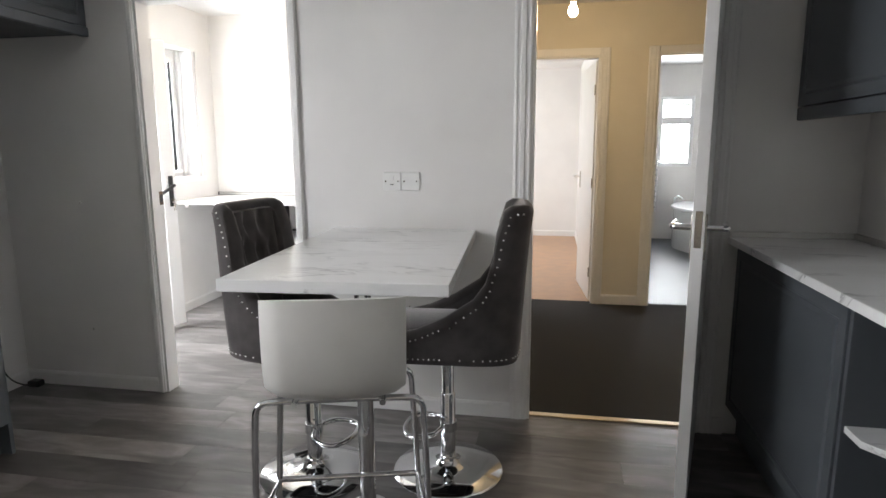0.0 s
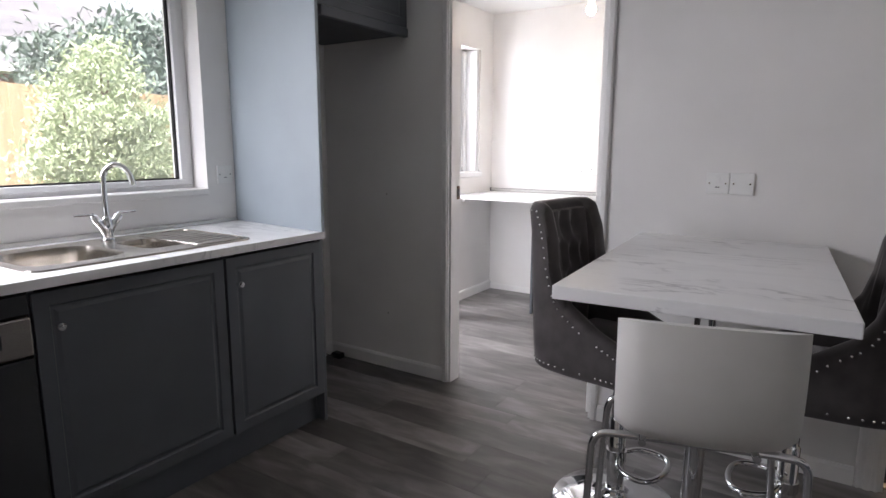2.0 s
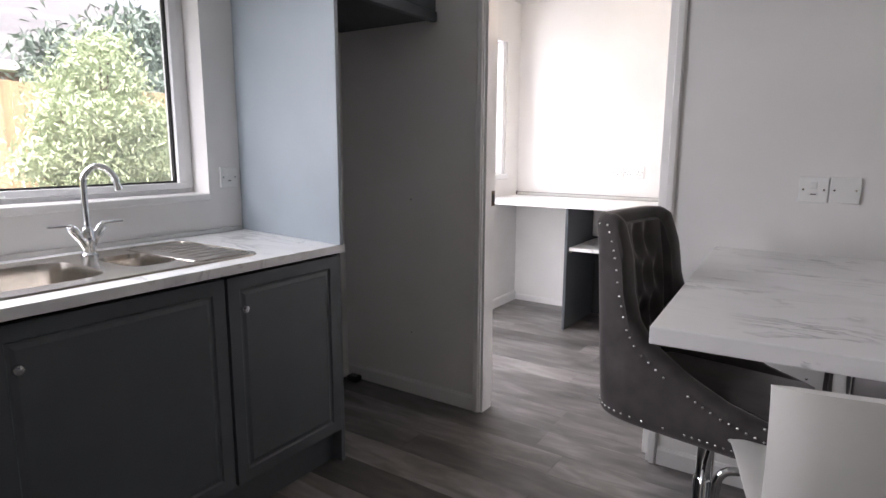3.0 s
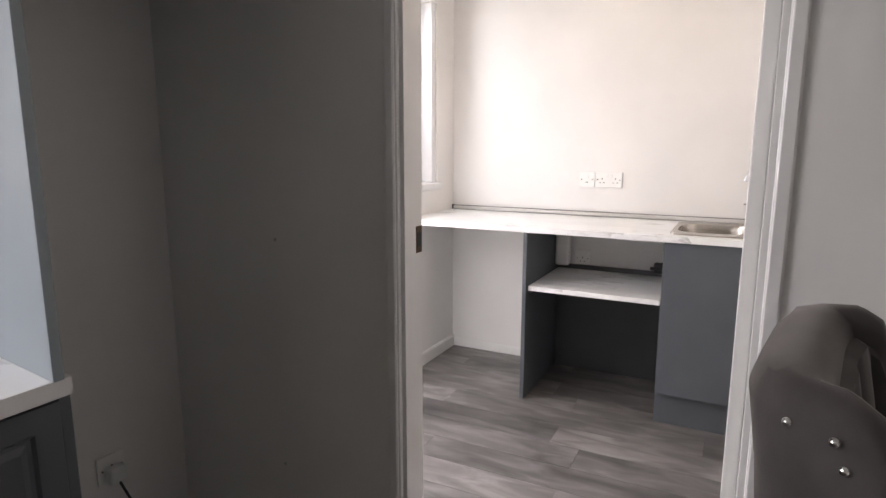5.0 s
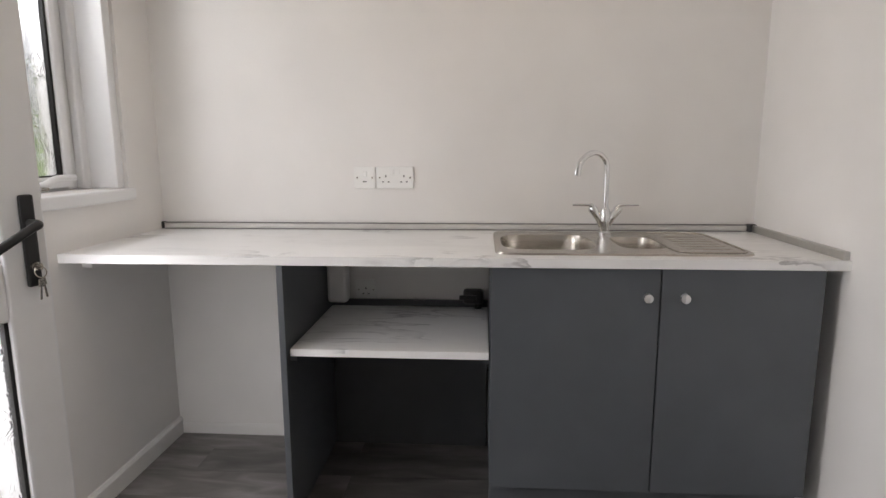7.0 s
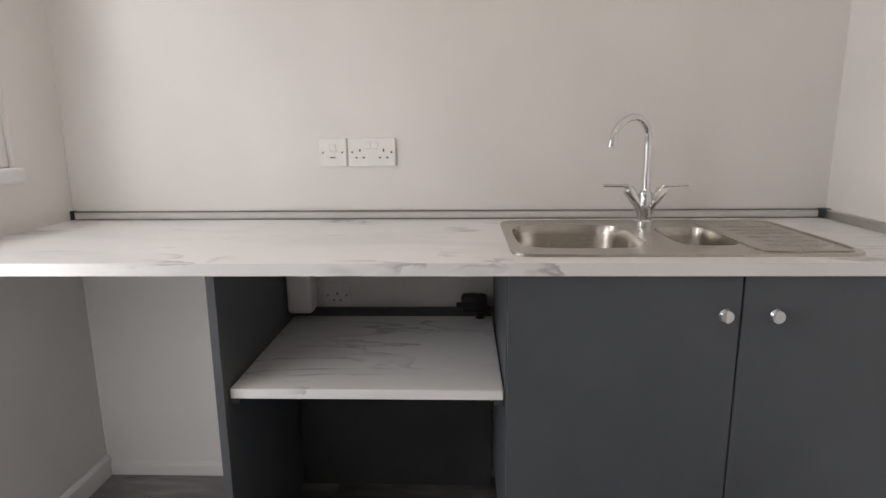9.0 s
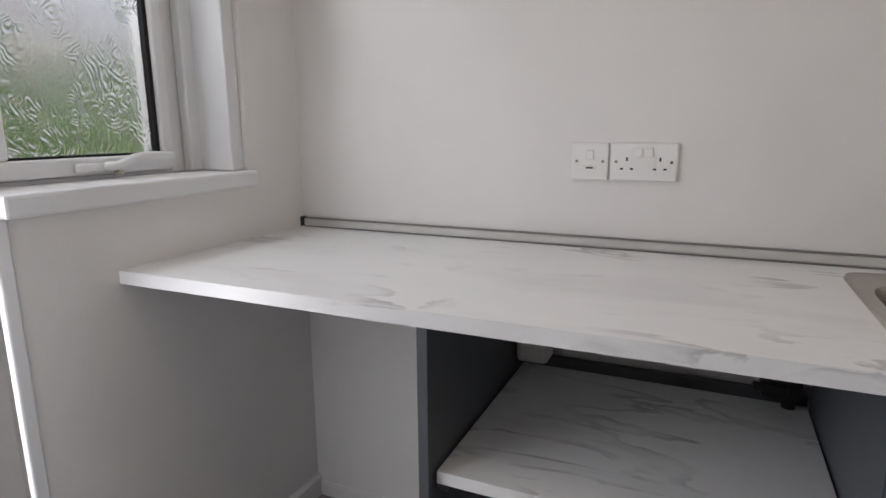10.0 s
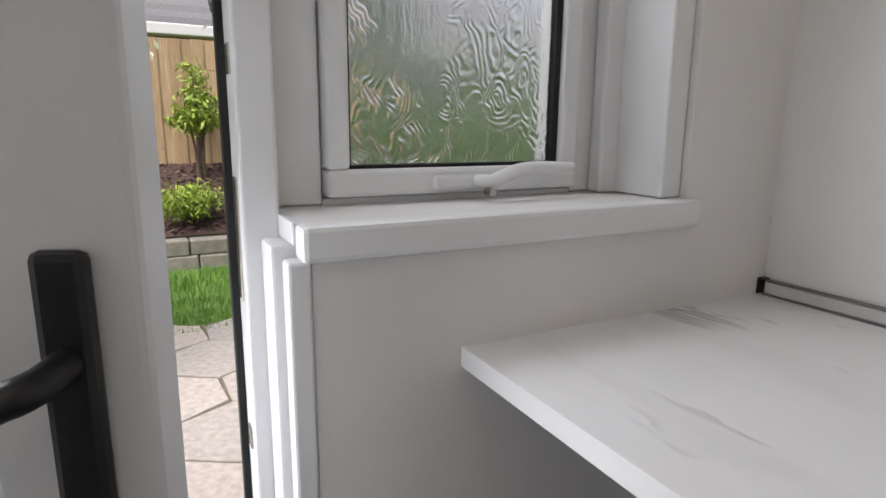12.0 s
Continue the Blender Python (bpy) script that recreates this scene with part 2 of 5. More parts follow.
DISH = plain("graphite appliance enamel", (0.05, 0.052, 0.056), 0.35, 0.3, 0.08, 8, 200, 0.02)
BAREWOOD = plain("bare stained wood", (0.13, 0.085, 0.055), 0.8, 0, 0.5, 90, 200, 0.4)
PENCIL = plain("pencil mark", (0.5, 0.48, 0.46), 0.8, 0, 0.2, 30, 200, 0)
LAWN = leafy("lawn blades", (0.09, 0.22, 0.03), (0.20, 0.38, 0.06))
EARTH = plain("garden soil and turf", (0.09, 0.16, 0.035), 0.95, 0, 0.35, 6, 90, 0.6)
BARK = plain("bark mulch", (0.06, 0.035, 0.028), 0.95, 0, 0.3, 30, 200, 0.6)
CHIPS = leafy("bark chips", (0.035, 0.02, 0.018), (0.16, 0.09, 0.075))
LEAF_LIGHT = leafy("pale leaves", (0.27, 0.34, 0.20), (0.44, 0.52, 0.34))
LEAF_DARK = leafy("dark leaves", (0.10, 0.14, 0.12), (0.19, 0.25, 0.21))
LEAF_MID = leafy("green leaves", (0.05, 0.11, 0.03), (0.12, 0.21, 0.07))
LEAF_YELLOW = leafy("lime leaves", (0.16, 0.26, 0.03), (0.33, 0.42, 0.06))
STEM = plain("shrub bark", (0.10, 0.07, 0.05), 0.9, 0, 0.3, 20, 90, 0.4)
SLABS = by_piece("sandstone slabs", [(0.0, (0.50, 0.43, 0.39)), (0.5, (0.55, 0.50, 0.46)), (1.0, (0.44, 0.41, 0.385))], 0.85, 0.5, 25)
MORTAR = plain("mortar", (0.16, 0.14, 0.11), 0.95, 0, 0.3, 20, 200, 0.4)
FENCEWOOD = by_piece("new larch boards", [(0.0, (0.46, 0.33, 0.19)), (0.5, (0.55, 0.41, 0.25)), (1.0, (0.42, 0.29, 0.17))], 0.8, 0.3, 5, (9, 9, 0.8))
WALLSTONE = by_piece("grey garden stone", [(0.0, (0.22, 0.21, 0.18)), (1.0, (0.34, 0.32, 0.28))], 0.9, 0.6, 14)
SLATE = by_piece("grey roof tiles", [(0.0, (0.12, 0.12, 0.13)), (1.0, (0.19, 0.19, 0.20))], 0.8, 0.3, 20)
BRICKRED = plain("red brick wall", (0.26, 0.11, 0.08), 0.9, 0, 0.2, 15, 60, 0.3)


# ---- building helpers ----
def to_object(name, bm, material, smooth=False):
    me = bpy.data.meshes.new(name)
    bmesh.ops.recalc_face_normals(bm, faces=bm.faces[:])
    if smooth:
        for f in bm.faces:
            f.smooth = True
    bm.to_mesh(me)
    bm.free()
    me.materials.append(material)
    if smooth:
        me.set_sharp_from_angle(angle=radians(40))
    return new(name, me)


def thing(name, label, category, base, group=""):
    """An Empty at the foot of a thing, to which its parts are tied."""
    ob = new(name)
    ob.location = base
    ob.empty_display_size = 0.05
    return tagged(ob, label, category, group)


def part(name, bm, material, parent, label="", smooth=False):
    """One mesh, given in world metres, under a thing or a part."""
    ob = to_object(name, bm, material, smooth)
    ob.parent = parent
    if parent.parent is None:
        ob.matrix_parent_inverse = Matrix.Translation(-Vector(parent.location))
    return tagged(ob, label)


def solo(name, bm, material, label, category, kind="", smooth=False, group=""):
    return tagged(to_object(name, bm, material, smooth), label, category, group, kind)


def structure(name, bm, material, label, category="wall", smooth=False):
    return solo(name, bm, material, label, category, "structure", smooth)


def box(x0, y0, z0, x1, y1, z1, bevel=0.0, bm=None, m=None):
    """A box between two corners, its edges rounded by bevel."""
    bm = bm or bmesh.new()
    c = Matrix.Translation(((x0 + x1) / 2, (y0 + y1) / 2, (z0 + z1) / 2)) @ Matrix.Diagonal((abs(x1 - x0), abs(y1 - y0), abs(z1 - z0), 1))
    r = bmesh.ops.create_cube(bm, size=1, matrix=(m or Matrix()) @ c)
    if bevel:
        edges = list({e for v in r["verts"] for e in v.link_edges})
        bmesh.ops.bevel(bm, geom=edges, offset=bevel, segments=2, affect="EDGES", profile=0.5)
    return bm


def prism(points, z0, z1, bevel=0.0, bm=None):
    """An outline in plan, raised from z0 to z1."""
    bm = bm or bmesh.new()
    vs = [bm.verts.new((x, y, z0)) for x, y in points]
    f = bm.faces.new(vs)
    r = bmesh.ops.extrude_face_region(bm, geom=[f])
    up = [g for g in r["geom"] if isinstance(g, bmesh.types.BMVert)]
    bmesh.ops.translate(bm, verts=up, vec=(0, 0, z1 - z0))
    if bevel:
        bmesh.ops.bevel(bm, geom=list({e for v in vs + up for e in v.link_edges}), offset=bevel, segments=2, affect="EDGES", profile=0.5)
    return bm


def rod(a, b, r, seg=16, bm=None, r2=None):
    bm = bm or bmesh.new()
    a, b = Vector(a), Vector(b)
    m = Matrix.Translation((a + b) / 2) @ (b - a).to_track_quat("Z", "Y").to_matrix().to_4x4()
    bmesh.ops.create_cone(bm, cap_ends=True, segments=seg, radius1=r, radius2=r if r2 is None else r2, depth=(b - a).length, matrix=m)
    return bm


def smooth_path(points, rounds=3):
    """Corner cutting: a polyline becomes a gently bent one."""
    p = [Vector(q) for q in points]
    for _ in range(rounds):
        q = [p[0]]
        for a, b in zip(p, p[1:]):
            q += [a * 0.75 + b * 0.25, a * 0.25 + b * 0.75]
        p = q + [p[-1]]
    return p


def pipe(points, r, seg=12, bm=None, radii=None):
    """A round tube along a line of points."""
    bm = bm or bmesh.new()
    p = [Vector(q) for q in points]
    rings, up = [], None
    for i, q in enumerate(p):
        d = (p[min(i + 1, len(p) - 1)] - p[max(i - 1, 0)]).normalized()
        if up is None:
            up = d.orthogonal().normalized()
        up = (up - d * up.dot(d)).normalized()
        side, rr = d.cross(up), (radii[i] if radii else r)
        rings.append([bm.verts.new(q + (up * math.cos(a) + side * math.sin(a)) * rr) for a in [2 * math.pi * k / seg for k in range(seg)]])
    for A, B in zip(rings, rings[1:]):
        for k in range(seg):
            bm.faces.new((A[k], A[(k + 1) % seg], B[(k + 1) % seg], B[k]))
    bm.faces.new(rings[0][::-1])
    bm.faces.new(rings[-1])
    return bm


def lathe(profile, centre=(0, 0, 0), seg=32, bm=None, m=None):
    """Turned shape: profile as (radius, height) from bottom to top."""
    bm = bm or bmesh.new()
    m = m or Matrix.Translation(centre)
    rings = []
    for r, z in profile:
        if r < 1e-5:
            rings.append([bm.verts.new(m @ Vector((0, 0, z)))])
        else:
            rings.append([bm.verts.new(m @ Vector((r * math.cos(2 * math.pi * k / seg), r * math.sin(2 * math.pi * k / seg), z))) for k in range(seg)])
    for A, B in zip(rings, rings[1:]):
        for k in range(seg):
            j = (k + 1) % seg
            if len(A) == 1 and len(B) > 1:
                bm.faces.new((A[0], B[j], B[k]))
            elif len(B) == 1 and len(A) > 1:
                bm.faces.new((A[k], A[j], B[0]))
            elif len(A) > 1:
                bm.faces.new((A[k], A[j], B[j], B[k]))
    return bm


def wall_with_holes(axis, at, thick, a0, a1, z0, z1, holes):
    """A wall along one axis, with rectangular openings right through it. holes: (start, end, bottom, top)."""
    bm = bmesh.new()
    cuts = sorted({a0, a1, *[h[0] for h in holes], *[h[1] for h in holes]})
    for s, e in zip(cuts, cuts[1:]):
        mid = (s + e) / 2
        spans, z = [], z0
        for h in sorted([h for h in holes if h[0] <= mid <= h[1]], key=lambda h: h[2]):
            if h[2] > z:
                spans.append((z, h[2]))
            z = h[3]
        if z < z1:
            spans.append((z, z1))
        for lo, hi in spans:
            if axis == "x":
                box(s, at, lo, e, at + thick, hi, 0, bm)
            else:
                box(at, s, lo, at + thick, e, hi, 0, bm)
    bmesh.ops.remove_doubles(bm, verts=bm.verts[:], dist=1e-5)
    seen = {}
    for f in bm.faces[:]:
        seen.setdefault(tuple(round(c, 4) for c in f.calc_center_median()), []).append(f)
    inner = [f for fs in seen.values() if len(fs) > 1 for f in fs]
    bmesh.ops.delete(bm, geom=inner, context="FACES_ONLY")
    return bm


def drop_inner_faces(bm):
    """Welds touching boxes into one body."""
    bmesh.ops.remove_doubles(bm, verts=bm.verts[:], dist=1e-5)
    seen = {}
    for f in bm.faces[:]:
        seen.setdefault(tuple(round(c, 4) for c in f.calc_center_median()), []).append(f)
    bmesh.ops.delete(bm, geom=[f for fs in seen.values() if len(fs) > 1 for f in fs], context="FACES_ONLY")
    return bm


def slab_with_hole(x0, y0, x1, y1, z0, z1, hx0, hy0, hx1, hy1):
    """A worktop with a cut-out for the sink."""
    bm = bmesh.new()
    xs, ys = (x0, hx0, hx1, x1), (y0, hy0, hy1, y1)
    for i in range(3):
        for j in range(3):
            if (i, j) != (1, 1):
                box(xs[i], ys[j], z0, xs[i + 1], ys[j + 1], z1, 0, bm)
    return drop_inner_faces(bm)


# ---- the rooms ----
CEILING = 2.40
NK, NU, WEST, EAST = 2.465, 4.545, -2.75, 1.40    # kitchen's and utility's north walls, outer west wall, kitchen's east wall
TH, UE, HE = 0.080, -0.41, 4.70                             # utility's east wall, end of the hall

structure("wall_north", wall_with_holes("x", NK, TH, WEST, EAST + 0.9, 0, CEILING, [(-1.898, -1.06, 0, 2.03), (0.03, 0.825, 0, 2.03)]), PAINT,
          "white painted plaster wall between kitchen, utility and hall")
structure("wall_west", wall_with_holes("y", WEST - 0.27, 0.27, -2.3, NU + 0.12, 0, CEILING,
          [(-0.62, 1.640, 1.075, 2.16), (2.76, 3.73, 0, 2.08), (3.73, 4.325, 1.075, 2.08)]), PAINT, "white painted outer wall with two windows and a garden door")
structure("wall_east", box(EAST, -2.3, 0, EAST + 0.12, NK, CEILING), PAINT, "white painted plaster kitchen wall")
structure("wall_south", box(WEST, -2.42, 0, EAST, -2.3, CEILING), PAINT_REAR, "unseen rear wall, beige to cut the bounced light")
structure("wall_utility_north", box(WEST, NU, 0, UE + 0.1, NU + 0.12, CEILING), PAINT, "white painted plaster wall behind the utility worktop")
structure("wall_utility_east", box(UE, NK + TH, 0, UE + 0.10, NU, CEILING), PAINT, "white painted plaster side wall of the utility room")
structure("wall_hall_end", wall_with_holes("x", HE, 0.10, UE + 0.1, 2.6, 0, CEILING, [(-0.30, 0.515, 0, 2.015), (0.922, 1.72, 0, 2.015)]), PAINT_HALL,
          "painted hall wall with two doorways, lamp-warmed cream")
structure("wall_hall_east", box(2.30, NK + TH, 0, 2.40, HE, CEILING), PAINT_HALL, "painted hall wall in lamp-warmed cream")
structure("wall_bedroom_north", box(-1.9, 8.56, 0, 0.62, 8.66, CEILING), PAINT, "white painted bedroom wall")
structure("wall_bedroom_east", box(0.52, HE + 0.10, 0, 0.62, 8.56, CEILING), PAINT, "white painted bedroom wall")
structure("wall_bedroom_west", wall_with_holes("y", -2.0, 0.1, HE + 0.1, 8.66, 0, CEILING, [(6.1, 7.7, 0.9, 2.1)]), PAINT, "white painted bedroom wall with a window opening")
structure("wall_bedroom_south", box(-1.9, HE, 0, UE + 0.1, HE + 0.1, CEILING), PAINT, "white painted bedroom wall")
structure("wall_bathroom_west", box(0.72, HE + 0.10, 0, 0.82, 8.50, CEILING), PAINT, "white bathroom wall")
structure("wall_bathroom_north", wall_with_holes("x", 8.50, 0.12, 0.72, 2.60, 0, CEILING, [(1.60, 2.06, 1.03, 1.98)]), PAINT, "white bathroom wall with a window")
structure("wall_bathroom_east", box(2.50, HE + 0.10, 0, 2.60, 8.50, CEILING), PAINT, "white bathroom wall")
structure("ceiling", box(-3.02, -2.42, CEILING, 2.60, 8.70, CEILING + 0.12), CEIL, "white painted ceiling", "ceiling")
floor = structure("floor", box(-3.0, -2.42, -0.12, EAST + 0.12, NU + 0.02, -0.004), SEAM, "grey wood-effect vinyl board floor", "floor")
structure("floor_hall", box(UE + 0.1, NK + 0.05, -0.10, 2.40, HE + 0.06, 0.004), CARPET, "charcoal carpet of the hall", "floor")
structure("floor_bedroom", box(-1.9, HE + 0.06, -0.10, 0.62, 8.66, 0.004), LAMINATE, "honey coloured laminate bedroom floor", "floor")
structure("floor_bathroom", box(0.72, HE + 0.06, -0.10, 2.60, 8.56, 0.004), BATHFLOOR, "grey vinyl bathroom floor", "floor")


def skirting(x0, y0, x1, y1, depth=0.014, high=0.075):
    """Painted board along a wall; its back lies on the line from the first point to the second."""
    d = Vector((x1 - x0, y1 - y0, 0))
    n = Vector((d.y, -d.x, 0)).normalized() * depth
    prof = [(0, 0), (1, 0), (1, high - 0.012), (0.55, high), (0, high)]
    bm = bmesh.new()
    ends = [[bm.verts.new(Vector((x, y, z)) + n * k) for k, z in prof] for x, y in ((x0, y0), (x1, y1))]
    for i in range(5):
        bm.faces.new((ends[0][i], ends[0][(i + 1) % 5], ends[1][(i + 1) % 5], ends[1][i]))
    bm.faces.new(ends[0])
    bm.faces.new(ends[1][::-1])
    return structure("baseboard", bm, GLOSS, "white gloss painted skirting board", "skirting")


skirting(-2.75, NK, -1.923, NK)
skirting(-1.044, NK, -0.036, NK)
skirting(0.885, NK, 0.93, NK)
skirting(WEST, 1.83, WEST, NK - 0.014)
skirting(WEST, 3.73, WEST, NU)
skirting(WEST + 0.014, NU, -2.08, NU, 0.006, 0.05)
skirting(0.56, HE, 0.857, HE, 0.016, 0.085)
skirting(-0.40, 8.56, 0.52, 8.56, 0.016, 0.085)
skirting(0.52, 8.54, 0.52, 5.6, 0.016, 0.085)


def casing(axis, a0, a1, at, out, z0, z1, lintel=None):
    """Moulded door surround: a flat with a rounded bead along its inner edge. out: -1 or 1, the side on which it stands proud."""
    bm = bmesh.new()
    if axis == "x":
        box(a0, at, z0, a1, at + out * 0.016, z1, 0.004, bm)
        m = (a0 + a1) / 2
        box(m - 0.012, at + out * 0.014, z0, m + 0.012, at + out * 0.022, z1, 0.003, bm)
        box(a0 + 0.006, at + out * 0.014, z0, a0 + 0.016, at + out * 0.020, z1, 0.002, bm)
        box(a1 - 0.016, at + out * 0.014, z0, a1 - 0.006, at + out * 0.020, z1, 0.002, bm)
    return structure("trim", bm, GLOSS, "white gloss painted door surround", "door trim")


def doorway(x0, x1, y0, y1, high, wl=0.064, wr=0.058):
    """Lining boards and surrounds of a doorway in a wall that runs along x, between the faces y0 and y1."""
    bm = box(x0, y0 - 0.004, 0, x0 + 0.028, y1 + 0.004, high)
    box(x1 - 0.028, y0 - 0.004, 0, x1, y1 + 0.004, high, 0, bm)
    box(x0 + 0.028, y0 - 0.004, high - 0.028, x1 - 0.028, y1 + 0.004, high, 0, bm)
    structure("trim", bm, GLOSS, "white gloss painted door lining", "door trim")
    for at, out in ((y0, -1), (y1, 1)):
        casing("x", x0 - wl, x0 + 0.016, at, out, 0, high + 0.045)
        casing("x", x1 - 0.016, x1 + wr, at, out, 0, high + 0.045)
        structure("trim", box(x0 + 0.017, at, high - 0.016, x1 - 0.017, at + out * 0.018, high + 0.045, 0.004), GLOSS, "white gloss painted door head trim", "door trim")


doorway(-1.898, -1.06, NK, NK + TH, 2.03, 0.024, 0.014)
structure("trim", box(-1.118, NK + 0.050, 0, -1.088, NK + TH + 0.003, 2.0, 0.003), GLOSS, "white gloss painted door stop", "door trim")
doorway(0.03, 0.825, NK, NK + TH, 2.03)
doorway(-0.30, 0.515, HE, HE + 0.10, 2.015)
doorway(0.922, 1.72, HE, HE + 0.10, 2.015)

# latch plate let into the jamb of the utility doorway
strike = thing("strike_plate", "dark worn latch recess chiselled into the white door jamb", "latch plate", (-1.870, NK + 0.07, 1.03))
part("recess", box(-1.871, NK + 0.052, 1.008, -1.8687, NK + 0.082, 1.078, 0.0004), BAREWOOD, strike, "bare chiselled wood, stained brown")
part("socket_hole", box(-1.8686, NK + 0.056, 1.024, -1.8680, NK + 0.080, 1.062), DARKSLOT, strike)
strip = thing("threshold_strip", "brass door bar between vinyl and carpet", "threshold strip", (0.43, NK + 0.05, 0))
part("bar", box(0.058, NK + 0.028, 0.0, 0.797, NK + 0.066, 0.008, 0.003), BRASS, strip)


def panel_face(bm, dims, steps):
    """Sinks and raises the face that looks along dims: steps of (inset, depth)."""
    f = max(bm.faces, key=lambda q: q.calc_center_median().dot(dims))
    for thick, depth in steps:
        bmesh.ops.inset_individual(bm, faces=[f], thickness=thick, depth=depth)
    return bm


def lever_set(parent, m, sx, label="brushed steel lever handle on a back plate"):
    """Lever handle on a tall plate; m carries it onto the door face, sx: 1 or -1, the way the lever points."""
    bm = box(-0.02, -0.004, -0.075, 0.02, 0.004, 0.075, 0.003)
    bmesh.ops.transform(bm, matrix=m, verts=bm.verts[:])
    h = part("door_handle", bm, STEEL, parent, label)
    bm = pipe(smooth_path([(0, 0.0, 0.03), (0, 0.058, 0.03), (sx * 0.02, 0.066, 0.03), (sx * 0.12, 0.060, 0.03)], 2), 0.0105, 12)
    bmesh.ops.transform(bm, matrix=m, verts=bm.verts[:])
    part("lever", bm, CHROME, h, "", True)


def slab_door(name, label, m, wide, high, handle_at, both=True):
    """A plain white flush door; its hinge stands at the origin of m and the leaf runs along +x."""
    d = thing(name, label, "door", m.translation)
    bm = box(0, -0.019, 0.008, wide, 0.019, high, 0.002)
    bmesh.ops.transform(bm, matrix=m, verts=bm.verts[:])
    part("leaf", bm, GLOSS, d)
    lever_set(d, m @ pose(handle_at, 0.021, 1.0), -1)
    if both:
        lever_set(d, m @ pose(handle_at, -0.021, 1.0, 0, 0, 180), 1)
    bm = box(wide - 0.0005, -0.011, 0.97, wide + 0.0015, 0.011, 1.09, 0.0004)
    bmesh.ops.transform(bm, matrix=m, verts=bm.verts[:])
    part("latch_plate", bm, STEEL, d)
    for z in (0.25, 1.0, 1.75):
        bm = rod((0.0, 0.022, z - 0.04), (0.0, 0.022, z + 0.04), 0.006, 10)
        bmesh.ops.transform(bm, matrix=m, verts=bm.verts[:])
        part("hinge", bm, STEEL, d, "", True)
    return d


slab_door("kitchen_door", "open white flush door with steel lever handles", pose(0.800, NK + 0.0, 0, 0, 0, 254.6), 0.735, 2.0, 0.675)
slab_door("bedroom_door", "white flush door standing open into the bedroom", pose(0.492, HE + 0.1, 0, 0, 0, 95), 0.76, 1.98, 0.70)


# ---- windows and garden door ----
def pane(name, bm, material, parent):
    ob = part(name, bm, material, parent)
    ob.visible_shadow = False
    return ob


win = tagged(new("window_1"), "white plastic double-glazed kitchen window", "window", "", "structure")
win.location = (-2.87, 0.5, 1.08)
WX = -2.86
frame_bm = box(WX - 0.06, -0.62, 1.075, WX, 1.640, 1.098, 0.005)
box(WX - 0.06, -0.62, 2.12, WX, 1.640, 2.16, 0.005, frame_bm)
box(WX - 0.06, 1.604, 1.098, WX, 1.640, 2.12, 0.005, frame_bm)
box(WX - 0.06, -0.62, 1.098, WX, -0.58, 2.12, 0.005, frame_bm)
box(WX - 0.06, 0.10, 1.098, WX, 0.17, 2.12, 0.005, frame_bm)
part("window_frame", frame_bm, UPVC, win)
for y0, y1 in ((-0.58, 0.10), (0.17, 1.604)):
    s = box(WX - 0.055, y0, 1.098, WX + 0.012, y1, 1.124, 0.004)
    box(WX - 0.055, y0, 2.085, WX + 0.012, y1, 2.12, 0.004, s)
    box(WX - 0.055, y0, 1.124, WX + 0.012, y0 + 0.034, 2.085, 0.004, s)
    box(WX - 0.055, y1 - 0.034, 1.124, WX + 0.012, y1, 2.085, 0.004, s)
    sash = part("sash", s, UPVC, win)
    g = box(WX - 0.03, y0 + 0.034, 1.124, WX - 0.008, y1 - 0.034, 1.131)
    box(WX - 0.03, y1 - 0.042, 1.131, WX - 0.008, y1 - 0.034, 2.085, 0, g)
    part("gasket", g, RUBBER, sash)
    pane("pane", box(WX - 0.024, y0 + 0.034, 1.131, WX - 0.018, y1 - 0.042, 2.085), GLASS, sash)
part("window_sill", box(WX, -0.62, 1.050, WEST + 0.012, 1.640, 1.080, 0.006), GLOSS, win)

win2 = tagged(new("window_2"), "white plastic window with patterned obscure glass", "window", "", "structure")
win2.location = (-2.87, 4.0, 1.08)
VX = -2.892
f = box(VX - 0.07, 3.716, 1.076, VX, 3.785, 2.08, 0.004)
box(VX - 0.07, 4.208, 1.076, VX, 4.325, 2.08, 0.004, f)
box(VX - 0.07, 3.785, 2.02, VX, 4.208, 2.08, 0.004, f)
box(VX - 0.07, 3.785, 1.070, VX, 4.208, 1.084, 0.003, f)
box(VX, 4.246, 1.076, VX + 0.03, 4.325, 2.08, 0.006, f)
box(VX, 4.282, 1.076, WEST - 0.012, 4.325, 2.08, 0.004, f)
part("window_frame", f, UPVC, win2)
s = box(VX - 0.055, 3.787, 1.086, VX + 0.02, 4.206, 1.124, 0.006)
box(VX - 0.055, 3.787, 1.98, VX + 0.02, 4.206, 2.018, 0.006, s)
box(VX - 0.055, 3.787, 1.124, VX + 0.02, 3.820, 1.98, 0.006, s)
box(VX - 0.055, 4.172, 1.124, VX + 0.02, 4.206, 1.98, 0.006, s)
sash = part("sash", s, UPVC, win2)
g = box(VX - 0.01, 3.820, 1.124, VX + 0.008, 4.172, 1.129)
box(VX - 0.01, 4.161, 1.129, VX + 0.008, 4.172, 1.98, 0, g)
box(VX - 0.01, 3.820, 1.129, VX + 0.008, 3.824, 1.98, 0, g)
part("gasket", g, RUBBER, sash)
pane("pane", box(VX - 0.006, 3.824, 1.129, VX - 0.001, 4.161, 1.98), OBSCURE, sash)
hb = box(VX + 0.02, 3.940, 1.092, VX + 0.030, 4.035, 1.114, 0.006)
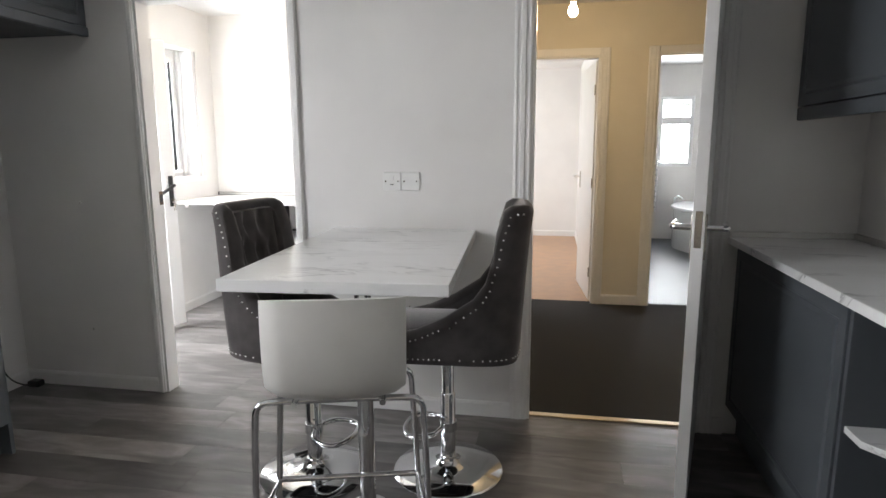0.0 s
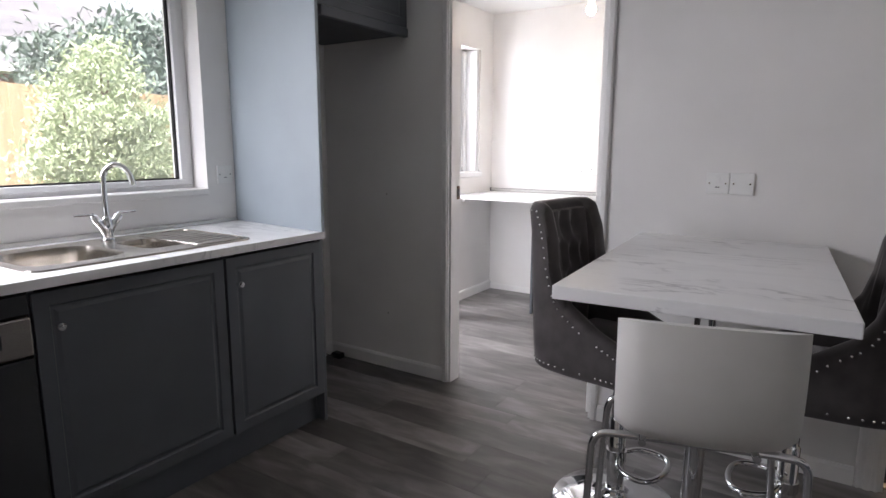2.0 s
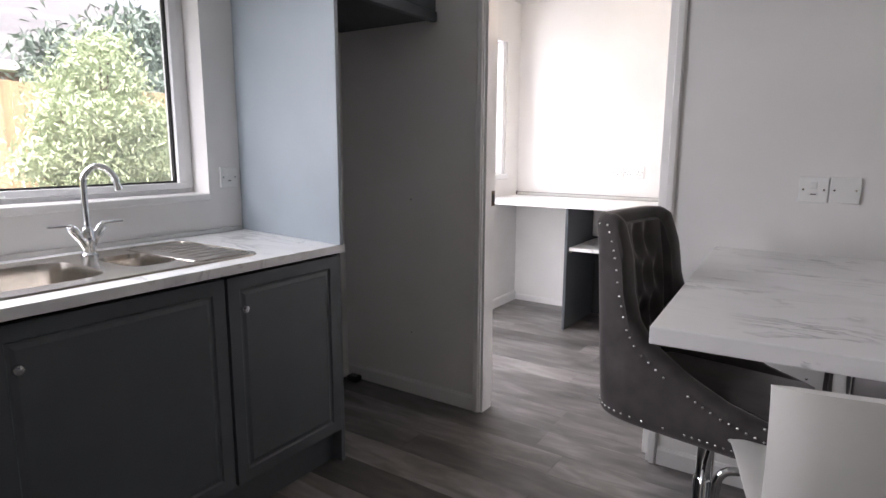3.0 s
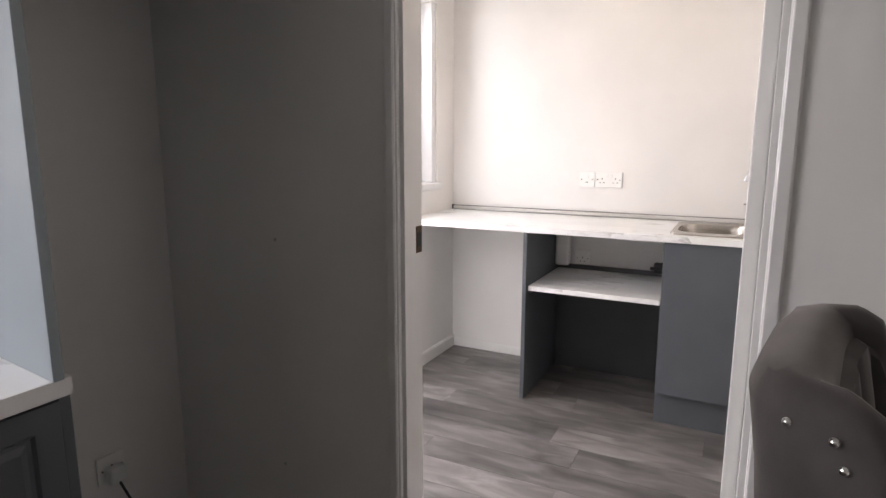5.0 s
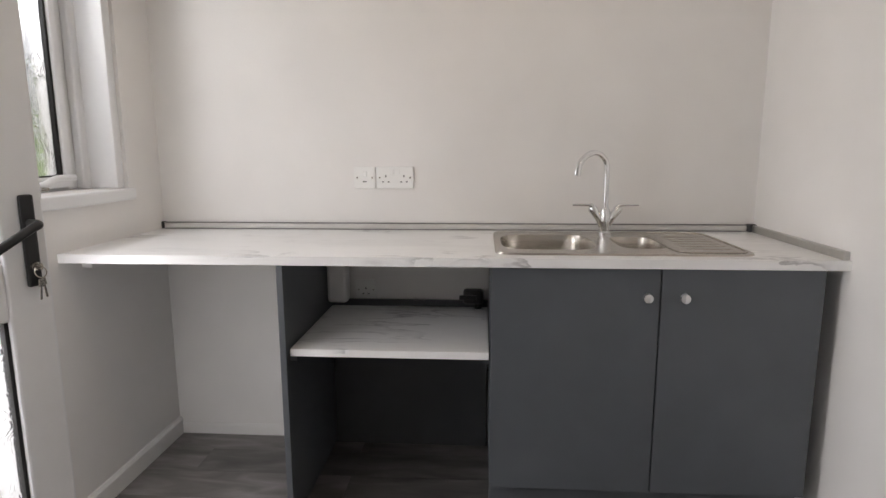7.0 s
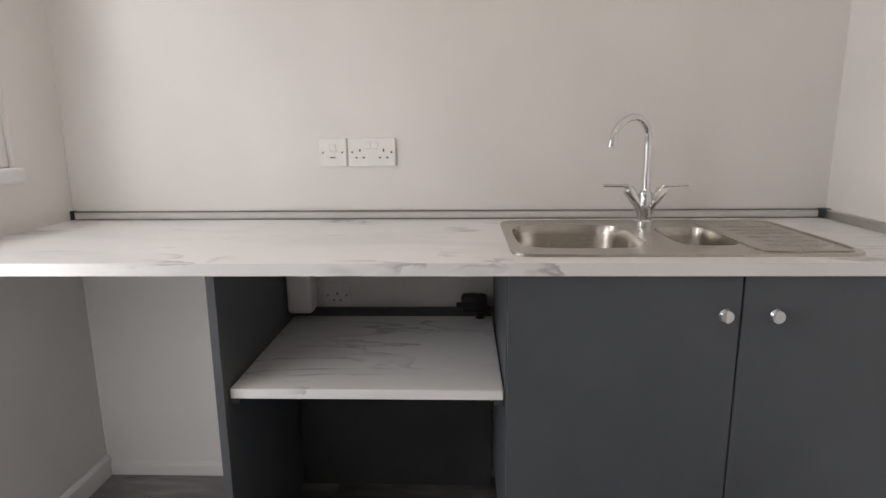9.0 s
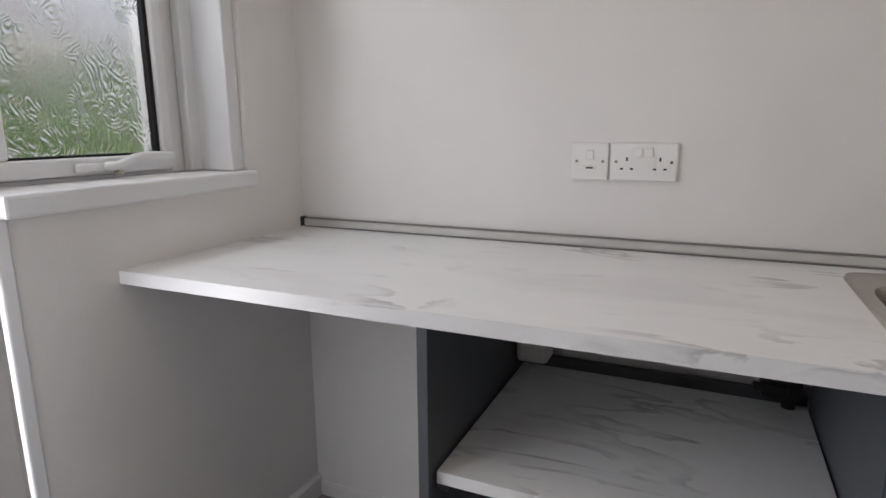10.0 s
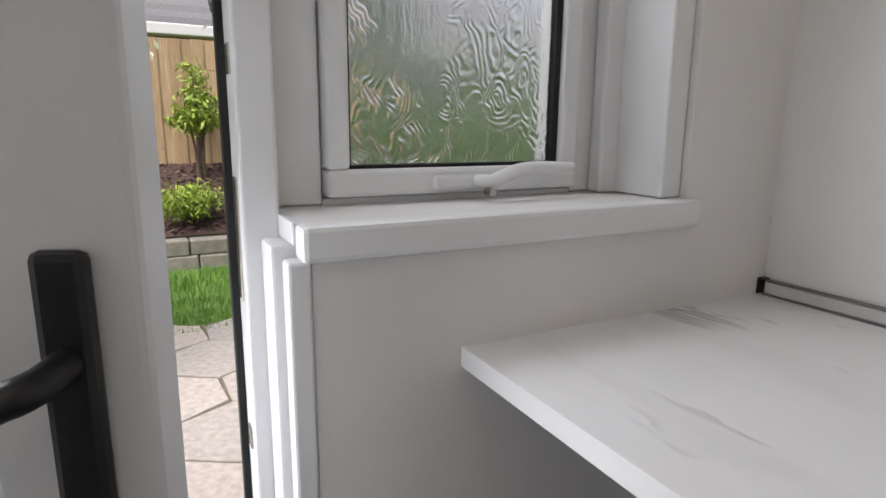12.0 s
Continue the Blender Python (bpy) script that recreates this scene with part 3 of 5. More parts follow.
hnd = part("handle_plate", hb, UPVC, sash, "white plastic window handle")
hl = pipe(smooth_path([(VX + 0.03, 4.012, 1.103), (VX + 0.055, 4.017, 1.104), (VX + 0.062, 4.035, 1.112), (VX + 0.055, 4.075, 1.124), (VX + 0.05, 4.170, 1.120)], 3), 0.010, 10)
part("handle_lever", hl, UPVC, sash, "", True)
part("handle_key", rod((VX + 0.05, 4.016, 1.090), (VX + 0.068, 4.016, 1.090), 0.006, 12), STEEL, sash, "", True)
sill = box(VX, 3.716, 1.050, WEST - 0.01, 4.323, 1.074, 0.004)
box(-2.834, 3.712, 1.049, WEST - 0.01, 3.716, 1.076, 0.0015, sill)
box(WEST - 0.01, 3.714, 1.034, WEST + 0.028, 4.330, 1.076, 0.007, sill)
part("window_sill", sill, UPVC, win2)

# frame of the garden door
df = tagged(new("door_1"), "white plastic frame of the garden door", "door frame", "", "structure")
df.location = (-2.87, 3.2, 0)
jb = box(-2.93, 3.670, 0, -2.832, 3.7145, 2.08, 0.004)
box(-2.832, 3.690, 0, -2.775, 3.7295, 1.048, 0.004, jb)
box(-2.775, 3.702, 0, WEST + 0.004, 3.7295, 1.033, 0.004, jb)
box(-2.93, 3.7145, 0, -2.832, 3.729, 1.033, 0, jb)
part("jamb", jb, UPVC, df)
part("jamb", box(-2.93, 2.76, 0, -2.80, 2.80, 2.08, 0.004), UPVC, df)
part("head", box(-2.93, 2.80, 2.035, -2.80, 3.670, 2.08, 0.004), UPVC, df)
part("threshold", box(-2.95, 2.80, -0.01, -2.79, 3.670, 0.022, 0.004), ALU, df)
part("seal", box(-2.905, 3.660, 0.022, -2.890, 3.6705, 2.035, 0.002), RUBBER, df)
for z0, z1 in ((1.24, 1.275), (0.965, 1.12), (0.760, 0.790)):
    part("keep_plate", box(-2.872, 3.6675, z0, -2.852, 3.6705, z1, 0.001), STEEL, df, "steel lock keep on the door jamb")

# garden door leaf, ajar
leaf_m = pose(-2.79, 2.80, 0, 0, 0, 68.5)
gd = thing("garden_door", "white plastic garden door with obscure glass, standing ajar", "door", (-2.79, 2.80, 0))


def on_leaf(bm):
    bmesh.ops.transform(bm, matrix=leaf_m, verts=bm.verts[:])
    return bm


L = 0.819
lf = box(0, 0, 0.03, 0.118, 0.047, 2.03, 0.006)
box(0.717, 0, 0.03, L, 0.047, 2.03, 0.006, lf)
box(0.118, 0.002, 0.03, 0.717, 0.045, 0.165, 0.004, lf)
box(0.118, 0.002, 0.822, 0.717, 0.045, 0.958, 0.004, lf)
box(0.118, 0.002, 1.92, 0.717, 0.045, 2.03, 0.004, lf)
leaf = part("leaf", on_leaf(lf), UPVC, gd)
for z0, z1 in ((0.165, 0.822), (0.958, 1.92)):
    gk = box(0.118, 0.012, z0, 0.717, 0.038, z0 + 0.007)
    box(0.708, 0.012, z0 + 0.007, 0.717, 0.038, z1, 0, gk)
    box(0.118, 0.012, z0 + 0.007, 0.124, 0.038, z1, 0, gk)
    part("gasket", on_leaf(gk), RUBBER, leaf)
    pane("pane", on_leaf(box(0.124, 0.022, z0 + 0.007, 0.708, 0.027, z1)), OBSCURE, leaf)
plate = part("handle_plate", on_leaf(box(0.760, -0.012, 0.895, 0.793, 0.001, 1.112, 0.006)), BLACK, gd, "black handle back plate")
part("lever", on_leaf(pipe(smooth_path([(0.777, -0.01, 1.045), (0.777, -0.05, 1.045), (0.762, -0.06, 1.043), (0.657, -0.055, 0.985)], 2), 0.0105, 12)), BLACK, plate, "", True)
part("lock_cylinder", on_leaf(rod((0.777, -0.012, 0.945), (0.777, -0.022, 0.945), 0.010, 14)), STEEL, plate, "", True)
outer = part("outer_handle", on_leaf(box(0.760, 0.046, 0.895, 0.793, 0.058, 1.112, 0.005)), BLACK, gd)
part("lever", on_leaf(pipe(smooth_path([(0.777, 0.055, 1.045), (0.777, 0.095, 1.045), (0.762, 0.10, 1.043), (0.652, 0.098, 1.035)], 2), 0.0105, 12)), BLACK, outer, "", True)
keys = thing("door_keys", "bunch of steel keys hanging in the garden door lock", "keys", tuple(leaf_m @ Vector((0.777, -0.03, 0.945))))
ring = [(0.777 + 0.013 * math.cos(a), -0.032 + 0.004 * math.sin(a), 0.932 + 0.013 * math.sin(a)) for a in [k * math.pi / 8 for k in range(17)]]
part("ring", on_leaf(pipe(ring, 0.0015, 6)), STEEL, keys, "", True)
kb = box(0.775, -0.040, 0.937, 0.779, -0.022, 0.953, 0.001)
part("key", on_leaf(kb), STEEL, keys)
for dx, tilt in ((-0.004, 8), (0.006, -10)):
    kb = box(-0.008, -0.0012, -0.018, 0.008, 0.0012, 0.0, 0.001)
    box(-0.003, -0.001, -0.048, 0.003, 0.001, -0.017, 0.0005, kb)
    bmesh.ops.transform(kb, matrix=pose(0.777 + dx, -0.033 + dx, 0.916, 0, tilt, 25), verts=kb.verts[:])
    part("key", on_leaf(kb), STEEL, keys)


# ---- sockets and switches ----
def wall_plate(name, label, m, wide, kind):
    """A white plastic plate with its screws, rockers and slots; m: x along the wall, y out of it, z up, origin at the plate's centre."""
    d = thing(name, label, "socket" if "socket" in name else "switch", m.translation)

    def put(n, bm, material, parent=d):
        bmesh.ops.transform(bm, matrix=m, verts=bm.verts[:])
        return part(n, bm, material, parent)
    p = put("plate", box(-wide / 2, 0, -0.043, wide / 2, 0.010, 0.043, 0.003), PLASTIC)
    sx = 0.030 if wide < 0.1 else 0.060
    for x in (-sx, sx):
        put("screw", rod((x, 0.009, 0), (x, 0.0112, 0), 0.0035, 10), STEEL if kind != "blank" else DARKSLOT, p)
    outlets = {"double": (-0.036, 0.036), "single": (0,)}.get(kind, ())
    for x in outlets:
        for dx, dz, w, h in ((0, 0.006, 0.0042, 0.0085), (-0.011, -0.016, 0.0068, 0.0042), (0.011, -0.016, 0.0068, 0.0042)):
            put("pin_hole", box(x + dx - w / 2, 0.0095, dz - h / 2, x + dx + w / 2, 0.0107, dz + h / 2), DARKSLOT, p)
    if kind == "double":
        for x in (-0.012, 0.012):
            put("rocker", box(x - 0.0085, 0.009, 0.010, x + 0.0085, 0.0135, 0.032, 0.002), PLASTIC, p)
    if kind == "spur":
        put("rocker", box(-0.009, 0.009, 0.004, 0.009, 0.0135, 0.026, 0.002), PLASTIC, p)
        put("fuse_carrier", box(-0.014, 0.009, -0.020, 0.014, 0.0115, -0.010, 0.001), PLASTIC, p)
        put("neon", box(-0.008, 0.011, -0.017, 0.008, 0.0122, -0.0135), RED if "red" in label else DARKSLOT, p)
    if kind == "outlet":
        put("cord_outlet", rod((0, 0.009, -0.004), (0, 0.014, -0.004), 0.008, 14), PLASTIC, p)
    return d


south = Matrix.Rotation(math.pi, 4, "Z")
east = Matrix.Rotation(-math.pi / 2, 4, "Z")
wall_plate("fused_switch", "white plastic fused switch plate on the wall", Matrix.Translation((-0.600, NK, 1.141)) @ south, 0.086, "spur")
wall_plate("outlet_plate", "white plastic cord outlet plate on the wall", Matrix.Translation((-0.511, NK, 1.141)) @ south, 0.086, "outlet")
wall_plate("fused_switch", "white plastic fused switch plate on the utility wall", Matrix.Translation((-1.911, NU, 1.102)) @ south, 0.086, "spur")
wall_plate("double_socket", "white plastic double socket on the utility wall", Matrix.Translation((-1.791, NU, 1.102)) @ south, 0.146, "double")
wall_plate("single_socket", "white plastic socket under the utility worktop", Matrix.Translation((-1.917, NU, 0.650)) @ south, 0.086, "single")
wall_plate("fused_switch", "white plastic fused switch beside the kitchen window", Matrix.Translation((WEST, 1.735, 1.145)) @ east, 0.086, "spur")
wall_plate("single_socket", "white plastic socket low in the fridge recess", Matrix.Translation((WEST, 2.205, 0.335)) @ east, 0.086, "single")

fl = thing("appliance_cable", "black appliance cable hanging from the low socket to the floor", "cable", (-2.70, 2.2, 0))
part("plug", box(WEST + 0.010, 2.18, 0.295, WEST + 0.045, 2.23, 0.345, 0.008), PLASTIC, fl, "white plastic plug")
part("flex", pipe(smooth_path([(WEST + 0.04, 2.205, 0.30), (WEST + 0.08, 2.22, 0.22), (WEST + 0.06, 2.28, 0.09), (WEST + 0.07, 2.36, 0.02), (WEST + 0.10, 2.42, 0.006)], 3), 0.004, 8), BLACK, fl, "", True)
part("cable_end", box(WEST + 0.06, 2.385, 0.0, WEST + 0.13, 2.435, 0.035, 0.008), BLACK, fl)
for x, z in ((-2.30, 1.02), (-2.30, 0.33)):
    fx = thing("wall_plug", "small filled screw hole in the recess wall", "screw fixing", (x, NK, z))
    part("cap", lathe([(0.0, 0.004), (0.004, 0.003), (0.006, 0.0)], m=Matrix.Translation((x, NK, z)) @ Matrix.Rotation(math.pi / 2, 4, "X"), seg=14), PENCIL, fx, "", True)


# ---- kitchen units along the west wall ----
ZT = 0.910
UX = -2.115     # face of the unit doors


def knob(parent, place, way, r=0.0145):
    m = Matrix.Translation(place) @ Vector(way).to_track_quat("Z", "Y").to_matrix().to_4x4()
    part("knob", lathe([(0.0, 0.0), (0.007, 0.0), (0.006, 0.010), (r * 0.9, 0.016), (r, 0.022), (r * 0.8, 0.028), (0.0, 0.030)], m=m, seg=20), CHROME, parent, "small polished metal knob", True)


def carcass(x0, y0, x1, y1, z0, z1, open_side, material=GREY):
    """Sides, bottom and back of a cupboard; open_side: the side that its doors close."""
    t = 0.018
    bm = box(x0, y0, z0, x1, y1, z0 + t)
    if open_side in ("+x", "-x"):
        box(x0, y0, z0 + t, x1, y0 + t, z1, 0, bm)
        box(x0, y1 - t, z0 + t, x1, y1, z1, 0, bm)
        b = x0 if open_side == "+x" else x1 - t
        box(b, y0 + t, z0 + t, b + t, y1 - t, z1, 0, bm)
    else:
        box(x0, y0, z0 + t, x0 + t, y1, z1, 0, bm)
        box(x1 - t, y0, z0 + t, x1, y1, z1, 0, bm)
        box(x0 + t, y1 - t, z0 + t, x1 - t, y1, z1, 0, bm)
    return bm


PANEL = [(0.058, 0.0), (0.007, -0.006), (0.010, 0.0), (0.016, 0.005)]
for y0, y1, ky, label in ((0.585, 1.235, 0.648, "wide slate grey panelled sink cupboard"), (1.242, 1.745, 1.290, "slate grey panelled base cupboard at the end of the run")):
    u = thing("base_cupboard", label, "cabinet", (-2.4, (y0 + y1) / 2, 0), "kitchen base cupboards")
    part("body", carcass(-2.72, y0, UX - 0.022, y1, 0.14, 0.868, "+x"), GREY, u)
    d = part("door", panel_face(box(UX - 0.020, y0 + 0.002, 0.145, UX, y1 - 0.002, 0.862, 0.002), Vector((1, 0, 0)), PANEL), GREY, u)
    knob(d, (UX, ky, 0.755), (1, 0, 0))
pl = thing("plinth", "slate grey plinth board under the kitchen cupboards", "plinth", (UX - 0.05, 0.6, 0))
part("board", box(UX - 0.075, -0.8, 0.0, UX - 0.055, 1.742, 0.142, 0.002), GREY, pl)
part("end_board", box(-2.72, 1.745, 0.0, UX - 0.006, 1.765, 0.868, 0.002), GREY, pl, "end panel of the cupboards")
dw = thing("dishwasher", "graphite dishwasher with a steel control strip", "dishwasher", (-2.4, 0.28, 0))
part("body", box(-2.70, -0.02, 0.10, UX - 0.022, 0.58, 0.865), DISH, dw)
part("door", box(UX - 0.02, -0.018, 0.13, UX + 0.004, 0.578, 0.678, 0.006), DISH, dw)
ctl = part("control_strip", box(UX - 0.02, -0.018, 0.684, UX + 0.006, 0.578, 0.800, 0.006), STEEL, dw, "brushed steel control strip")
part("top_panel", box(UX - 0.02, -0.018, 0.805, UX - 0.004, 0.578, 0.864, 0.003), DISH, dw)
part("grip", box(UX + 0.0055, 0.34, 0.722, UX + 0.008, 0.50, 0.768, 0.002), BLACK, ctl)
u = thing("base_cupboard", "slate grey panelled base cupboard", "cabinet", (-2.4, -0.4, 0), "kitchen base cupboards")
part("body", carcass(-2.72, -0.8, UX - 0.022, -0.03, 0.14, 0.868, "+x"), GREY, u)
d = part("door", panel_face(box(UX - 0.020, -0.798, 0.145, UX, -0.032, 0.862, 0.002), Vector((1, 0, 0)), PANEL), GREY, u)
knob(d, (UX, -0.09, 0.755), (1, 0, 0))
wt = thing("worktop", "white marble-effect worktop with the kitchen sink let in", "worktop", (-2.4, 0.5, 0.87))
slab = slab_with_hole(WEST + 0.004, -0.82, -2.083, 1.752, 0.880, ZT, -2.63, 0.63, -2.20, 1.40)
for v in slab.verts:     # the end is cut a little out of square, along the tall panel
    if v.co.y > 1.70:
        v.co.y += (-2.083 - v.co.x) * 0.085 - 0.004
part("slab", slab, TOP, wt)
part("front_edge", box(-2.083, -0.82, 0.8802, -2.0812, 1.748, ZT - 0.0002), TOP, wt)
ups = thing("worktop_trim", "satin aluminium sealing strip along the back of the kitchen worktop", "trim strip", (WEST, 0.5, ZT))
part("strip", prism([(WEST, -0.82), (WEST + 0.02, -0.82), (WEST + 0.02, 1.785), (WEST, 1.785)], ZT, ZT + 0.018, 0.004), ALU, ups)

tall = thing("tall_end_panel", "tall blue-grey panel, paler than the cupboards, standing on the worktop beside the fridge recess", "end panel", (-2.41, 1.76, ZT))
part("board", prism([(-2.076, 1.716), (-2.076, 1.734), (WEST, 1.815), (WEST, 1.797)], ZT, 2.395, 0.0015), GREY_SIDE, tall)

wc = thing("wall_cupboard", "slate grey wall cupboard above the fridge recess", "cabinet", (-2.45, 2.13, 1.86), "kitchen wall cupboards")
part("body", box(WEST + 0.002, 1.845, 1.875, -2.175, NK - 0.002, 2.39), GREY, wc)
part("door", panel_face(box(-2.172, 1.80, 1.895, -2.150, NK - 0.004, 2.38, 0.002), Vector((1, 0, 0)), PANEL), GREY, wc)
part("pelmet", box(-2.175, 1.82, 1.846, -2.140, NK - 0.003, 1.892, 0.006), GREY, wc)
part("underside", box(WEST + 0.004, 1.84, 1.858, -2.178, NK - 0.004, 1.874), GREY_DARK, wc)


# ---- sinks and taps ----
def oval(cx, cy, a, b, n=36, p=4.0):
    """A rounded rectangle as a superellipse."""
    out = []
    for k in range(n):
        t = 2 * math.pi * k / n
        c, s = math.cos(t), math.sin(t)
        out.append((cx + a * math.copysign(abs(c) ** (2 / p), c), cy + b * math.copysign(abs(s) ** (2 / p), s)))
    return out


def sink(label, m):
    """One and a half bowls with a drainer, 0.77 long and 0.48 deep; origin at its front corner on the worktop."""
    d = thing("sink", label, "sink", m.translation)
    bowls = ((0.175, 0.23, 0.155, 0.165, 0.15), (0.47, 0.22, 0.075, 0.125, 0.10))
    bm = bmesh.new()
    loops = [[bm.verts.new((x, y, 0.006)) for x, y in oval(0.385, 0.24, 0.385, 0.24, 48, 14)]]
    for cx, cy, a, b, _ in bowls:
        loops.append([bm.verts.new((x, y, 0.006)) for x, y in oval(cx, cy, a, b)])
    edges = [bm.edges.new((lp[i], lp[(i + 1) % len(lp)])) for lp in loops for i in range(len(lp))]
    bmesh.ops.triangle_fill(bm, use_beauty=True, use_dissolve=False, edges=edges)
    low = [bm.verts.new((v.co.x + (v.co.x - 0.385) * 0.006, v.co.y + (v.co.y - 0.24) * 0.008, 0.0)) for v in loops[0]]
    for i in range(48):
        bm.faces.new((loops[0][i], loops[0][(i + 1) % 48], low[(i + 1) % 48], low[i]))
    bmesh.ops.transform(bm, matrix=m, verts=bm.verts[:])
    top = part("deck", bm, STEEL, d)
    for cx, cy, a, b, deep in bowls:
        bm = bmesh.new()
        rings = []
        for k, z in ((1.0, 0.006), (0.985, -0.002), (0.965, -0.02), (0.93, -deep * 0.75), (0.86, -deep * 0.95), (0.72, -deep), (0.20, -deep - 0.004)):
            rings.append([bm.verts.new((x, y, z)) for x, y in oval(cx, cy, a * k, b * k)])
        for A, B in zip(rings, rings[1:]):
            for i in range(36):
                bm.faces.new((A[i], A[(i + 1) % 36], B[(i + 1) % 36], B[i]))
        bm.faces.new(rings[-1])
        bmesh.ops.transform(bm, matrix=m, verts=bm.verts[:])
        bowl = part("bowl", bm, STEEL, d, "", True)
        bm = lathe([(0.0, -deep), (0.030, -deep - 0.001), (0.036, -deep + 0.001), (0.040, -deep - 0.002)], (cx, cy, 0), 24)
        bmesh.ops.transform(bm, matrix=m, verts=bm.verts[:])
        part("plughole", bm, CHROME, bowl, "", True)
    bm = rod((0.3268, 0.24, -0.03), (0.3245, 0.24, -0.03), 0.014, 16)
    bmesh.ops.transform(bm, matrix=m, verts=bm.verts[:])
    part("overflow", bm, DARKSLOT, d)
    for i in range(6):
        bm = pipe([(0.585, 0.10 + i * 0.05, 0.002), (0.60, 0.10 + i * 0.05, 0.0042), (0.72, 0.10 + i * 0.05, 0.0042), (0.74, 0.10 + i * 0.05, 0.002)], 0.004, 8)
        bmesh.ops.transform(bm, matrix=m, verts=bm.verts[:])
        part("drainer_rib", bm, STEEL, top, "", True)
    bm = pipe([(*q, 0.0065) for q in oval(0.652, 0.24, 0.108, 0.215, 40, 8)] + [(0.76, 0.24, 0.0065)], 0.003, 8)
    bmesh.ops.transform(bm, matrix=m, verts=bm.verts[:])
    part("drainer_edge", bm, STEEL, top, "", True)
    return d


def mixer_tap(label, m, side=-1):
    """Two-lever sink mixer with a tall swan neck; the spout reaches along -y and to one side."""
    d = thing("mixer_tap", label, "tap", m.translation)

    def put(n, bm, lab="", parent=d):
        bmesh.ops.transform(bm, matrix=m, verts=bm.verts[:])
        return part(n, bm, CHROME, parent, lab, True)
    put("base", lathe([(0.0, 0.0), (0.026, 0.0), (0.026, 0.006), (0.020, 0.012), (0.019, 0.035), (0.021, 0.06), (0.018, 0.085), (0.013, 0.095), (0.0, 0.095)], seg=24))
    neck = [(0, 0, 0.08), (0, 0, 0.235), (side * 0.004, -0.003, 0.264), (side * 0.034, -0.02, 0.294), (side * 0.070, -0.042, 0.294), (side * 0.104, -0.060, 0.266), (side * 0.114, -0.066, 0.230)]
    put("spout", pipe(smooth_path(neck, 3), 0.0105, 14))
    put("nozzle", rod((side * 0.1138, -0.0658, 0.232), (side * 0.1165, -0.0675, 0.215), 0.0125, 16))
    for s in (-1, 1):
        v = put("valve", pipe([(s * 0.006, 0, 0.02), (s * 0.020, 0, 0.055), (s * 0.046, 0, 0.092), (s * 0.050, 0, 0.099)], 0.012, 14, None, [0.012, 0.014, 0.0165, 0.013]))
        put("lever", pipe([(s * 0.046, 0, 0.099), (s * 0.050, 0, 0.105), (s * 0.062, 0, 0.106), (s * 0.118, 0, 0.107)], 0.0048, 10, None, [0.008, 0.008, 0.0048, 0.0042]), "", v)
    return d


turn_w = Matrix.Rotation(math.pi / 2, 4, "Z")
sink("stainless steel one and a half bowl sink in the kitchen worktop", Matrix.Translation((-2.165, 0.615, ZT)) @ turn_w @ Matrix.Diagonal((1.05, 1.0, 1, 1)))
mixer_tap("chrome swan-neck mixer tap at the kitchen sink", Matrix.Translation((-2.575, 1.055, ZT + 0.006)) @ turn_w, 0.68)
ZU = 0.897
sink("stainless steel one and a half bowl sink in the utility worktop", Matrix.Translation((-1.405, 3.985, ZU)))
mixer_tap("chrome swan-neck mixer tap at the utility sink", Matrix.Translation((-1.000, 4.405, ZU + 0.006)))


# ---- utility units ----
FU = 3.945
u = thing("base_cupboard", "slate grey flat double-door sink cupboard in the utility", "cabinet", (-0.93, 4.2, 0), "utility cupboards")
part("body", carcass(-1.420, FU + 0.022, -0.462, 4.50, 0.15, ZU - 0.029, "-y"), GREY, u)
for x0, x1, kx in ((-1.418, -0.926, -0.965), (-0.922, -0.464, -0.860)):
    d = part("door", box(x0, FU, 0.158, x1, FU + 0.019, ZU - 0.032, 0.0015), GREY, u)
    knob(d, (kx, FU, 0.783), (0, -1, 0), 0.017)
pl = thing("plinth", "slate grey plinth under the utility cupboard", "plinth", (-0.93, 4.0, 0))
part("board", box(-1.420, FU + 0.045, 0.0, -0.462, FU + 0.063, 0.152, 0.0015), GREY, pl)
ap = thing("side_panel", "slate grey panel standing on the floor under the worktop", "support panel", (-2.065, 4.25, 0))
part("board", box(-2.073, FU, 0.0, -2.053, 4.525, ZU - 0.028, 0.0015), GREY, ap)
bp = thing("back_panel", "dark grey back board behind the appliance space, its strip above the shelf standing in for shade", "back panel", (-1.73, 4.5, 0))
# the dark strip above the shelf stands in for the worktop's shadow
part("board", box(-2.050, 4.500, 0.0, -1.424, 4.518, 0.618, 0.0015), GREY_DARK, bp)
sh = thing("shelf", "white marble-effect shelf under the utility worktop", "shelf", (-1.73, 4.2, 0.57))
part("board", box(-2.048, FU + 0.02, 0.570, -1.424, 4.498, 0.594, 0.002), TOP, sh)
part("batten", box(-2.052, FU + 0.03, 0.553, -2.030, 4.45, 0.572), GREY_DARK, sh)
part("batten", box(-1.444, FU + 0.03, 0.553, -1.4215, 4.45, 0.572), GREY_DARK, sh)
wu = thing("worktop", "white marble-effect worktop running along the utility wall", "worktop", (-1.6, 4.2, ZU - 0.03))
slab = slab_with_hole(WEST - 0.002, 3.928, UE + 0.001, NU, ZU - 0.028, ZU, -1.39, 4.02, -0.68, 4.43)
part("slab", slab, TOP, wu)
part("front_edge", box(WEST - 0.002, 3.9262, ZU - 0.0278, UE + 0.001, 3.928, ZU - 0.0002), TOP, wu)
ut = thing("worktop_trim", "satin aluminium sealing strip round the utility worktop", "trim strip", (-1.6, NU, ZU))
